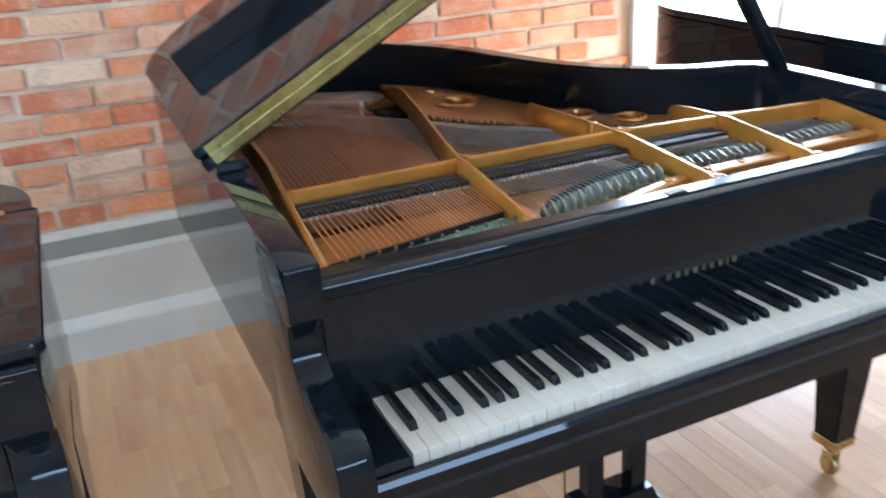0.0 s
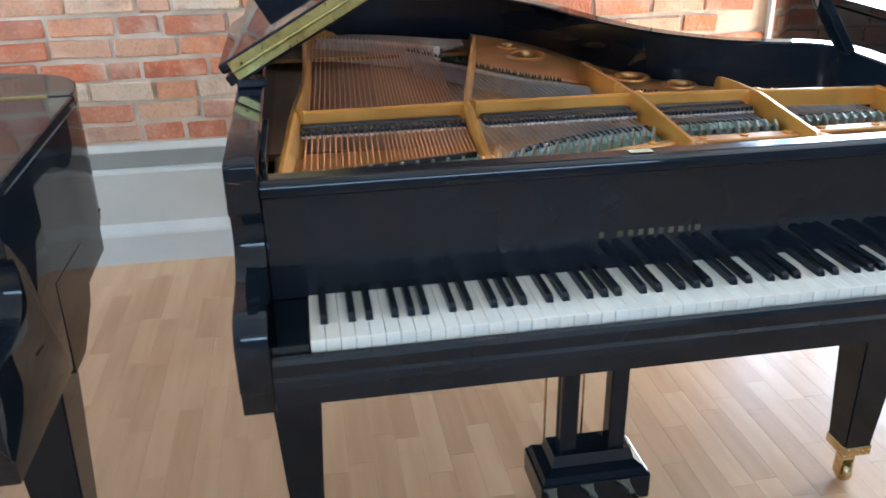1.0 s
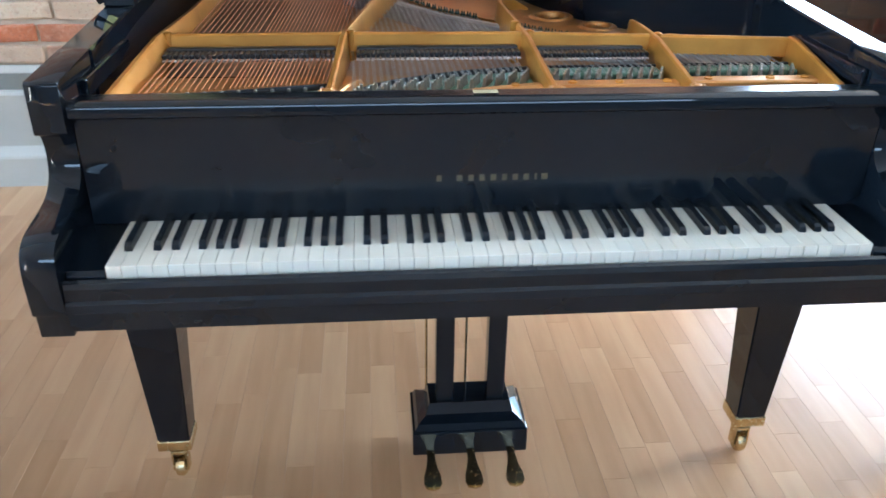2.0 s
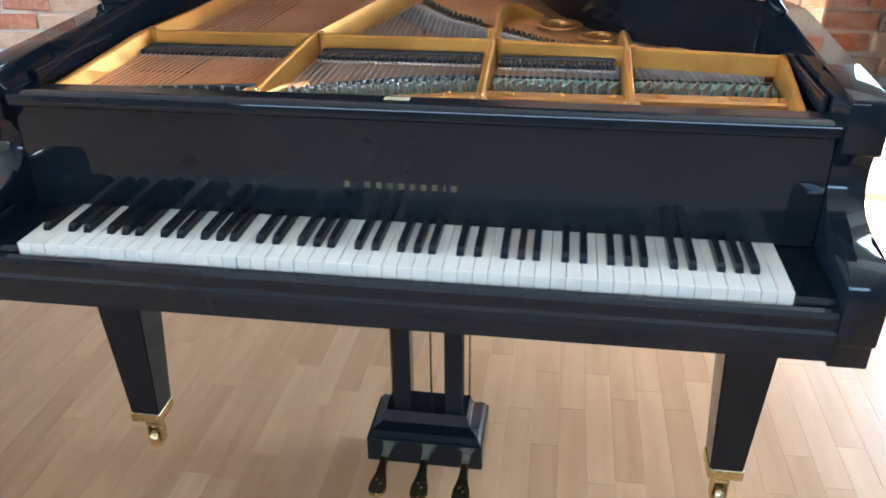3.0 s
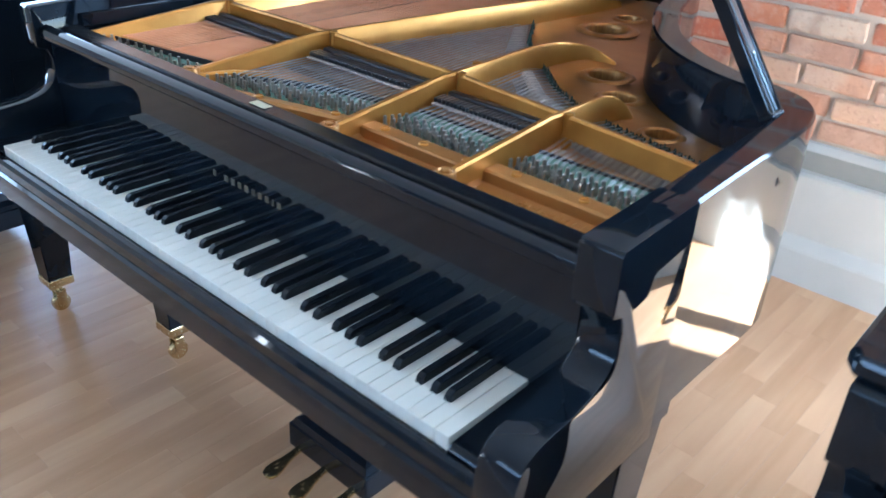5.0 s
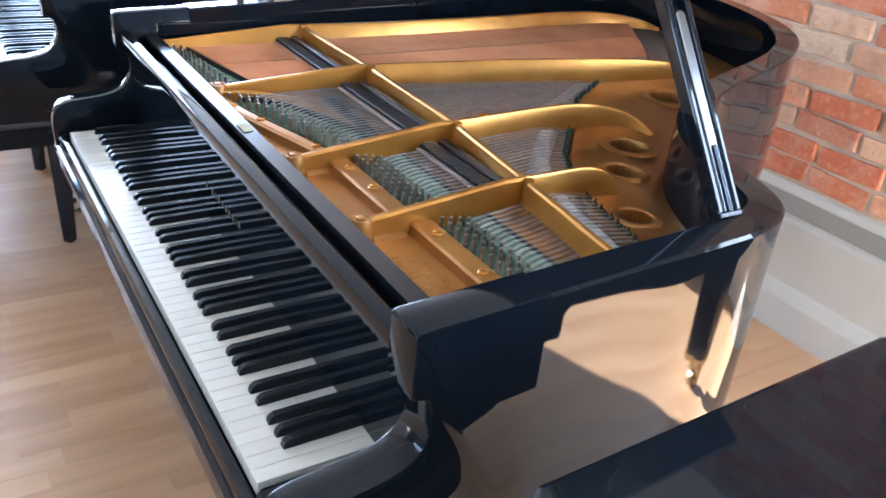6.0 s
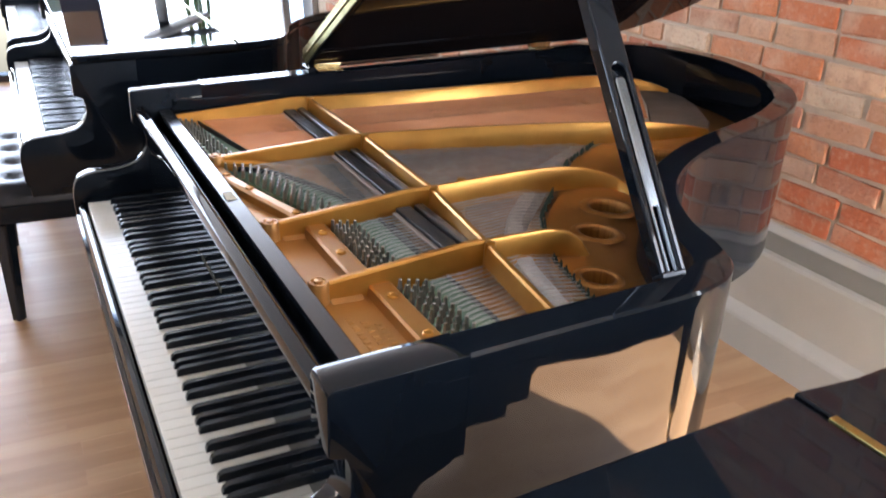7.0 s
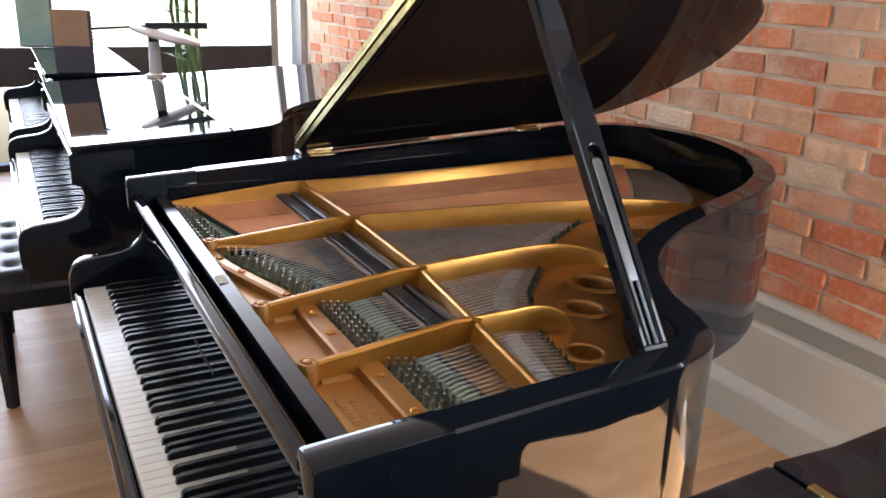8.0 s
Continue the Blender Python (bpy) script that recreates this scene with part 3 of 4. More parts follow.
def build_case(root, rim_low=0.655, rear=(-0.36, 1.46)):
    smooth(part("rim", rim_bm(rim_low), LACQUER, root, "curved glossy black rim"), 35)
    for a, b in ((XL, -CHEEK_IN), (CHEEK_IN, XR)):
        smooth_profile(part("cheek", prism_bm(CHEEK, "x", a, b, 0.003, lambda c: c.y > 0.299), LACQUER, root, "black arm with an ogee front"))
    part("keybed", box_bm(-CHEEK_IN, CHEEK_IN, -0.012, 0.62, 0.628, 0.676), LACQUER, root)
    slip = [(-0.004, 0.676), (-0.004, 0.710), (-0.009, 0.713), (-0.016, 0.710), (-0.020, 0.702), (-0.020, 0.682), (-0.026, 0.678), (-0.027, 0.664), (-0.022, 0.6605),
            (-0.022, 0.630), (-0.013, 0.630), (-0.013, 0.676)]
    part("key_slip", prism_bm(slip, "x", -CHEEK_IN + 0.001, CHEEK_IN - 0.001, 0.0), LACQUER, root, "black moulded key slip")
    for s in (-1, 1):
        a, b = sorted((s * 0.6125, s * (CHEEK_IN - 0.001)))
        blk = [(-0.003, 0.677), (-0.003, 0.715), (0.004, 0.722), (0.158, 0.726), (0.158, 0.677)]
        part("key_block", prism_bm(blk, "x", a, b, 0.0015), LACQUER, root)
    # fallboard with a rolled top lip
    fall = [(0.157, 0.7275), (0.157, 0.9150), (0.1405, 0.9150), (0.1380, 0.9180), (0.1380, 0.931), (0.140, 0.936), (0.146, 0.940), (0.155, 0.9415),
            (0.162, 0.938), (0.168, 0.930), (0.169, 0.915), (0.169, 0.7275)]
    fb = smooth(part("fallboard", prism_bm(fall, "x", -CHEEK_IN + 0.0015, CHEEK_IN - 0.0015, 0.0), LACQUER, root, "glossy black fallboard standing open"), 30)
    # inlaid maker's mark, as plain brass bars
    x = -0.094
    for wd in (0.012, -0.010, 0.014, 0.013, 0.013, 0.014, 0.012, 0.013, 0.013, 0.006, 0.015):
        if wd > 0:
            mark = [(x, 0.791), (x + wd * 0.7, 0.791), (x + wd * 0.7, 0.802), (x, 0.802)]
            part("inlay_bar", prism_bm(mark, "y", 0.1562, 0.1600), INLAY, fb)
        x += abs(wd) + 0.006
    # ledge in front of the plate
    ledge = [(0.189, 0.88), (0.189, 0.924), (0.192, 0.930), (0.219, 0.932), (0.2225, 0.929), (0.223, 0.88)]
    part("ledge", prism_bm(ledge, "x", -CHEEK_IN + 0.0015, CHEEK_IN - 0.0015, 0.0), RAIL_LACQUER, root, "black lock rail before the plate")
    part("belly_board", box_bm(-CHEEK_IN, CHEEK_IN, 0.60, 0.62, 0.735, 0.80), SATIN, root)
    build_keys(root)
    build_leg(root, -0.655, 0.345, 0.655)
    build_leg(root, 0.650, 0.335, 0.655)
    build_leg(root, *rear, 0.765)
    build_lyre(root)
    under = [(p.x, p.y) for p in offset_line(RIM, 0.03)]
    part("bottom_board", prism_bm(under, "z", 0.765, 0.78), SATIN, root)
    if rim_low > 0.7:
        # side brackets over the front legs, stepped on their underside
        bracket = [(0.301, rim_low + 0.02), (0.66, rim_low + 0.02), (0.64, 0.757), (0.627, 0.742), (0.625, 0.697), (0.482, 0.690), (0.474, 0.672), (0.460, 0.652), (0.375, 0.600), (0.301, 0.600)]
        for a, b in ((XL - 0.001, -CHEEK_IN), (CHEEK_IN, XR + 0.001)):
            part("leg_bracket", prism_bm(bracket, "x", a, b, 0.0015), LACQUER, root, "stepped black bracket over the leg")


def lid_parts():
    """Outline of the lid's main leaf and of its front flap, with a small overhang."""
    edge = offset_line(RIM, -0.002)
    main = [(p.x, p.y) for p in edge if p.y > 0.592]
    main = [(XR + 0.012, 0.592), *main, (XL - 0.012, 0.592)]
    flap = [(XR + 0.012, 0.588), (XR + 0.012, 0.150), (XR + 0.002, 0.135), (XL - 0.002, 0.135), (XL - 0.012, 0.150), (XL - 0.012, 0.588)]
    return main, flap


def hinge_strip(parent, y0, y1, z0, z1, m=None):
    bm = box_bm(XL + 0.035, XR - 0.035, y0, y1, z0, z1, 0.001)
    ob = part("piano_hinge", bm, HINGE_BRASS, parent, "long brass piano hinge")
    return ob


def build_lid_closed(root):
    lid = empty("lid", (0, 0, rim_top(0)))
    lid.parent = root
    lid.rotation_euler = (math.atan(SLOPE), 0, 0)
    main, flap = lid_parts()
    part("main_leaf", prism_bm(main, "z", 0.002, 0.024, 0.005), LACQUER, lid)
    part("front_flap", prism_bm(flap, "z", 0.002, 0.024, 0.006), LACQUER, lid)
    hinge_strip(lid, 0.5845, 0.5955, 0.006, 0.0265)


LID_ANGLE = 29.0
LID_POSE = Matrix.Translation((XL, 0, rim_top(0) + 0.006)) @ Matrix.Rotation(math.atan(SLOPE), 4, "X") @ Matrix.Rotation(radians(-LID_ANGLE), 4, "Y")


def build_lid_open(root):
    lid = empty("lid")
    lid.parent = root
    lid.matrix_basis = LID_POSE
    main, flap = lid_parts()

    def local(pts):
        return [(x - XL, y) for x, y in pts]
    part("main_leaf", prism_bm(local(main), "z", 0.0, 0.022, 0.004), LACQUER, lid, "glossy black raised lid")
    inner = [(0.02 + x * 0.972, 0.600 + (y - 0.592) * 0.985) for x, y in local(main)]
    part("underside", prism_bm(inner, "z", -0.003, 0.0002), UNDERSIDE, lid, "dull black underside of the lid")
    folded = [(x - XL, 2 * 0.590 - y + 0.004) for x, y in flap]
    part("front_flap", prism_bm(folded, "z", 0.0265, 0.0485, 0.005), LACQUER, lid, "front flap folded back on the lid")
    w = XR - XL
    part("hinge_leaf", box_bm(0.01, w - 0.01, 0.588, 0.5915, 0.0045, 0.0205, 0.0006), HINGE_BRASS, lid, "worn brass hinge leaf")
    part("hinge_leaf", box_bm(0.01, w - 0.01, 0.588, 0.5915, 0.028, 0.044, 0.0006), HINGE_BRASS, lid, "worn brass hinge leaf")
    bm = bmesh.new()
    add_rod(bm, (0.01, 0.5875, 0.0243), (w - 0.01, 0.5875, 0.0243), 0.0036, 10)
    smooth(part("hinge_knuckle", bm, HINGE_BRASS, lid))
    screw = None
    for i in range(22):
        for z in (0.0125, 0.036):
            x = 0.05 + i * 0.063
            if screw is None:
                bm = bmesh.new()
                add_lathe(bm, [(0.0028, 0), (0.0024, 0.0008)], 8, m=Matrix.Rotation(radians(90), 4, "X"))
                screw = part("hinge_screw", bm, HINGE_BRASS, lid)
                screw.location = (x, 0.588, z)
            else:
                again(screw, pose(x, 0.588, z))
    # prop stick: a slotted bar, with the short stick folded into its slot
    p, q = Vector((0.669, 0.640, rim_top(0.64))), Vector((0.270, 0.640, 1.564))
    ln = (q - p).length
    prop = empty("lid_prop", p)
    prop.parent = root
    up = (q - p).normalized()
    prop.rotation_euler = (0, math.atan2(up.x, up.z), 0)

    def slotted(w, slot, top, length, x0, x1, bevel):
        arch = [(slot * math.cos(a), top + slot * math.sin(a)) for a in (k * math.pi / 8 for k in range(9))]
        pts = [(w, 0.0), (w, length - w * 0.6), (w * 0.6, length), (-w * 0.6, length), (-w, length - w * 0.6), (-w, 0.0), (-slot, 0.0), *arch[::-1], (slot, 0.0)]
        return prism_bm(pts, "x", x0, x1, bevel)
    part("long_stick", slotted(0.0225, 0.0125, 0.290, ln, -0.011, 0.011, 0.0028), LACQUER, prop, "slotted black bar of the lid prop")
    part("slot_back", box_bm(-0.0095, 0.0000, -0.0122, 0.0122, 0.002, 0.300), LACQUER, prop)
    part("short_stick", slotted(0.0098, 0.0035, 0.090, 0.284, 0.0005, 0.0100, 0.0030), STICK_METAL, prop, "short metal stick folded into the slot")
    part("prop_hinge", box_bm(-0.012, 0.012, -0.0215, 0.0215, -0.006, 0.002, 0.002), EBONY, prop)
    z = rim_top(0.589)
    part("lid_stop", box_bm(XL + 0.002, XL + 0.062, 0.578, 0.600, z - 0.0005, z + 0.017, 0.004), EBONY, root, "small black lid bracket")
    for y in (0.645, 1.33):
        z = rim_top(y)
        bm = bmesh.new()
        add_box(bm, XL + 0.010, XL + 0.050, y - 0.036, y + 0.036, z - 0.0005, z + 0.004, 0.001)
        add_box(bm, XL + 0.006, XL + 0.014, y - 0.036, y + 0.036, z + 0.002, z + 0.022, 0.001)
        add_rod(bm, (XL + 0.014, y - 0.038, z + 0.012), (XL + 0.014, y + 0.038, z + 0.012), 0.007, 12)
        part("lid_hinge", bm, BRASS, root, "brass lid hinge")


# ---------------------------------------------------------------- inside the open piano
CROSS = [(-0.614, 0.561), (-0.251, 0.567), (0.116, 0.557), (0.377, 0.526), (0.656, 0.490)]
FRONT = [(-0.642, 0.226), (-0.275, 0.228), (0.121, 0.228), (0.373, 0.228), (0.640, 0.228)]
WEB_Z = 0.893


def hitch_z(y):
    return 0.896 + 0.034 * (y - 0.6)



HITCH = spline([(0.655, 0.550), (0.523, 0.600), (0.369, 0.655), (0.302, 0.690), (0.210, 0.765), (0.100, 0.870), (-0.03, 0.990), (-0.105, 1.110), (-0.106, 1.20), (-0.085, 1.30),
                (-0.070, 1.40), (-0.062, 1.46)], 5)


def add_fin(bm, pts, low, half, flare=(1.5, 1.5)):
    """A cast rib along a line of (x, y, top); low is its underside (one, or one for each point), half its half width, flare how far its feet spread."""
    rows = []
    line = [Vector(p[:2]) for p in pts]
    for i, p in enumerate(pts):
        a, b = line[max(i - 1, 0)], line[min(i + 1, len(line) - 1)]
        t = (b - a).normalized()
        n = Vector((-t.y, t.x))
        c = line[i]
        z0 = low[i] if isinstance(low, list) else low
        rows.append([bm.verts.new((*(c + n * w), z)) for w, z in
                     ((half * flare[0], z0), (half, p[2] - 0.004), (half * 0.55, p[2]), (-half * 0.55, p[2]), (-half, p[2] - 0.004), (-half * flare[1], z0))])
    for a, b in zip(rows, rows[1:]):
        for k in range(6):
            bm.faces.new((a[k], a[(k + 1) % 6], b[(k + 1) % 6], b[k]))
    bm.faces.new(rows[0])
    bm.faces.new(rows[-1][::-1])


def curve3(pts, steps=5):
    return [tuple(p) for p in spline(pts, steps)]


def build_plate(root):
    plate = empty("iron_plate")
    plate.parent = root
    # front web with the wrest pins, its raised ridge, and the hitch plate along the bent side
    bm = box_bm(-0.655, 0.655, 0.2235, 0.446, WEB_Z - 0.014, WEB_Z, 0.002)
    part("front_web", bm, WEB_GOLD, plate, "gold bronzed web under the tuning pins")
    part("treble_web", box_bm(0.385, 0.645, 0.4465, 0.512, WEB_Z - 0.022, WEB_Z - 0.009, 0.002), WEB_GOLD, plate)
    ridge = [(0.300, WEB_Z - 0.001), (0.303, WEB_Z + 0.015), (0.307, WEB_Z + 0.018), (0.337, WEB_Z + 0.018), (0.342, WEB_Z + 0.014), (0.345, WEB_Z - 0.001)]
    for a, b, sh in ((0.128, 0.366, 0.0), (0.383, 0.640, 0.015)):
        part("ridge", prism_bm([(y + sh, z) for y, z in ridge], "x", a, b, 0.0), WEB_GOLD, plate)
    bm = bmesh.new()
    add_fin(bm, curve3([(-0.245, 0.238, WEB_Z + 0.016), (-0.17, 0.245, WEB_Z + 0.018), (-0.06, 0.274, WEB_Z + 0.018), (0.03, 0.300, WEB_Z + 0.018), (0.108, 0.320, WEB_Z + 0.018)]), WEB_Z - 0.001, 0.014, (1.15, 1.15))
    part("ridge", bm, WEB_GOLD, plate)
    # brace beside the second strut
    bm = bmesh.new()
    add_fin(bm, [(-0.268, 0.240, WEB_Z + 0.024), (-0.245, 0.315, WEB_Z + 0.022), (-0.222, 0.390, WEB_Z + 0.010)], WEB_Z - 0.001, 0.006)
    part("strut_brace", bm, GOLD, plate)
    # hitch plate
    inner = offset_line(RIM, 0.053)
    bm = bmesh.new()
    m = len(HITCH)
    seg = [p for p in inner if 0.49 < p.y < 1.60 and p.x > -0.3]
    rows = []
    for i, p in enumerate(HITCH):
        q = seg[round(i * (len(seg) - 1) / (m - 1))]
        c = (p + q) / 2
        rows.append([bm.verts.new((p.x, p.y, hitch_z(p.y) - 0.014)), bm.verts.new((p.x, p.y, hitch_z(p.y))), bm.verts.new((c.x, c.y, hitch_z(c.y) + 0.006)),
                     bm.verts.new((q.x, q.y, hitch_z(q.y) - 0.010)), bm.verts.new((q.x, q.y, hitch_z(q.y) - 0.024)), bm.verts.new((c.x, c.y, hitch_z(c.y) - 0.004))])
    for a, b in zip(rows, rows[1:]):
        for k in range(6):
            bm.faces.new((a[k], a[(k + 1) % 6], b[(k + 1) % 6], b[k]))
    bm.faces.new(rows[0])
    bm.faces.new(rows[-1][::-1])
    hitch = part("hitch_plate", bm, HITCH_GOLD, plate, "gold hitch plate with round openings")
    openings = ((0.482, 0.678, 0.024, 30), (0.333, 0.787, 0.028, 35), (0.242, 0.884, 0.033, 42), (0.050, 1.190, 0.044, 62), (0.032, 1.320, 0.026, 62))
    cutters = []
    for x, y, r, turn in openings:
        bm = bmesh.new()
        add_lathe(bm, [(1.0, -0.06), (1.0, 0.06)], 28)
        cutter = part("cutter", bm, HITCH_GOLD)
        cutter.matrix_basis = pose(x, y, hitch_z(y), 0, 0, turn) @ Matrix.Diagonal((r * 1.18, r, 1, 1))
        cut = hitch.modifiers.new("opening", "BOOLEAN")
        cut.object, cut.operation, cut.solver = cutter, "DIFFERENCE", "EXACT"
        cutters.append(cutter)
    bpy.context.view_layer.update()
    holed = bpy.data.meshes.new_from_object(hitch.evaluated_get(bpy.context.evaluated_depsgraph_get()))
    hitch.modifiers.clear()
    hitch.data = holed
    smooth(hitch, 50)
    for cutter in cutters:
        bpy.data.objects.remove(cutter)
    # rolled collars round the openings
    for x, y, r, turn in openings:
        bm = bmesh.new()
        add_lathe(bm, [(1.55, -0.0005), (1.40, 0.0025), (1.22, 0.0036), (1.07, 0.0026), (0.99, -0.0010), (0.955, -0.010), (0.95, -0.022)], 28, caps=False)
        ring = part("opening_collar", bm, HITCH_GOLD, plate)
        ring.matrix_basis = pose(x, y, hitch_z(y) + 0.0050, 1.9, 0, turn) @ Matrix.Diagonal((r * 1.18, r, 1, 1))
        smooth(ring, 60)
    web = [(-0.560, 1.612), (-0.45, 1.540), (-0.33, 1.460), (-0.165, 1.335), (-0.095, 1.400), (-0.092, 1.455), (-0.160, 1.530), (-0.317, 1.630), (-0.420, 1.668), (-0.520, 1.672)]
    tail = [(p.x, p.y) for p in inner if p.y > 1.36]
    part("tail_plate", prism_bm(tail, "z", 0.893, 0.904), HITCH_GOLD, plate, "brown bronzed plate round the tail")
    part("bass_web", prism_bm(web, "z", 0.915, 0.925, 0.003), BASS_WEB, plate, "dull grey web behind the bass strings")
    # transverse bar with posts at the crossings
    bm = bmesh.new()
    add_fin(bm, [(x, y, 0.950) for x, y in CROSS], 0.912, 0.006)
    part("crossbar", bm, GOLD, plate)
    for x, y in CROSS:
        bm = bmesh.new()
        add_lathe(bm, [(0.0105, 0.0), (0.0095, 0.05), (0.0085, 0.0605), (0.005, 0.062)], 14, at=(x + 0.012, y, 0.892))
        smooth(part("post", bm, GOLD, plate))
    for (x, y), (fx, fy) in zip(CROSS, FRONT):
        mid = [(fx + (x - fx) * s, fy + (y - fy) * s, 0.922 + (0.953 - 0.922) * min(1, s * 1.15)) for s in (0, 0.12, 0.3, 0.6, 0.87, 1)]
        bm = bmesh.new()
        add_fin(bm, mid, WEB_Z - 0.002, 0.0065, (1.5, 1.5) if x > -0.6 else (1.5, 4.2))
        part("strut", bm, GOLD, plate)
        if -0.6 < x < 0.6:
            # round boss with a plate screw where the strut meets the lock rail
            bm = bmesh.new()
            add_lathe(bm, [(0.0185, -0.034), (0.0165, -0.020), (0.0160, 0.000), (0.0145, 0.002), (0.0120, 0.002), (0.0105, -0.001), (0.0070, -0.001), (0.0065, 0.003), (0.0030, 0.004)], 18, at=(fx, fy + 0.014, 0.925))
            smooth(part("strut_boss", bm, WEB_GOLD, plate, "round bronze boss holding a plate screw"), 45)
            # low flanges along the strut's foot
            foot = [(fx + (x - fx) * s, fy + (y - fy) * s, WEB_Z + 0.005) for s in (0.10, 0.27)]
            bm = bmesh.new()
            add_fin(bm, foot, WEB_Z - 0.001, 0.017, (1.1, 1.1))
            part("strut_flange", bm, WEB_GOLD, plate)
    backs = [
        curve3([(-0.614, 0.561, 0.953), (-0.590, 0.80, 0.957), (-0.580, 1.10, 0.963), (-0.578, 1.32, 0.968), (-0.571, 1.45, 0.968), (-0.548, 1.55, 0.962), (-0.515, 1.62, 0.950), (-0.478, 1.664, 0.933)]),
        curve3([(-0.251, 0.567, 0.953), (-0.214, 0.74, 0.959), (-0.164, 0.95, 0.966), (-0.110, 1.18, 0.968), (-0.087, 1.28, 0.963), (-0.074, 1.36, 0.954), (-0.066, 1.43, 0.940)]),
        curve3([(0.116, 0.557, 0.953), (0.114, 0.645, 0.955), (0.108, 0.76, 0.957), (0.108, 0.85, 0.956), (0.122, 0.915, 0.950), (0.155, 0.962, 0.938), (0.200, 0.988, 0.912)]),
        curve3([(0.377, 0.526, 0.953), (0.376, 0.60, 0.953), (0.374, 0.650, 0.951), (0.380, 0.683, 0.945), (0.391, 0.704, 0.930), (0.402, 0.720, 0.905)])]
    bm = bmesh.new()
    add_lathe(bm, [(0.0115, 0.0), (0.0105, 0.08), (0.0095, 0.094), (0.006, 0.0955)], 14, at=(0.108, 0.625, 0.862))
    smooth(part("post", bm, GOLD, plate))
    for k, line in enumerate(backs):
        bm = bmesh.new()
        feet = [min(p[2] - 0.012, 0.900 + 0.025 * max(0.0, p[1] - 0.56)) for p in line]
        add_fin(bm, line, feet, 0.0065 if k == 0 else 0.0055, (1.5, 2.2) if k == 0 else (1.6, 1.6))
        smooth(part("strut", bm, GOLD, plate), 50)
    # cast marks on the treble web, too worn to read
    rng = random.Random(3)
    for r in range(3):
        x = 0.440 + 0.014 * r
        while x < 0.610 - 0.035 * (r == 2):
            wd = rng.uniform(0.004, 0.009)
            part("cast_mark", box_bm(x, x + wd, 0.258 + r * 0.017, 0.268 + r * 0.017, WEB_Z - 0.0005, WEB_Z + 0.002, 0.0008, segments=1), WEB_GOLD, plate)
            x += wd + rng.uniform(0.003, 0.008)
    # plate bolts along the ridges
    bolt = None
    for x, y in ((-0.190, 0.2425), (-0.095, 0.264), (0.060, 0.3085), (0.168, 0.322), (0.255, 0.322), (0.346, 0.322), (0.430, 0.337), (0.550, 0.337), (0.618, 0.337)):
        if bolt is None:
            bm = bmesh.new()
            add_lathe(bm, [(0.0085, 0), (0.0085, 0.0025), (0.0068, 0.0040), (0.0060, 0.0025), (0.002, 0.0025)], 12)
            bolt = part("bolt", bm, GOLD, plate)
            bolt.location = (x, y, WEB_Z + 0.0175)
        else:
            again(bolt, pose(x, y, WEB_Z + 0.0175))


def bridge_y(x):
    """Where the long bridge crosses under the string at x."""
    pts = [(-0.26, 1.25), (-0.15, 1.095), (-0.02, 0.893), (0.06, 0.82), (0.125, 0.757), (0.22, 0.668), (0.30, 0.622), (0.405, 0.578), (0.533, 0.552), (0.64, 0.522)]
    for (a, ya), (b, yb) in zip(pts, pts[1:]):
        if x <= b:
            return ya + (yb - ya) * (x - a) / (b - a)
    return pts[-1][1]


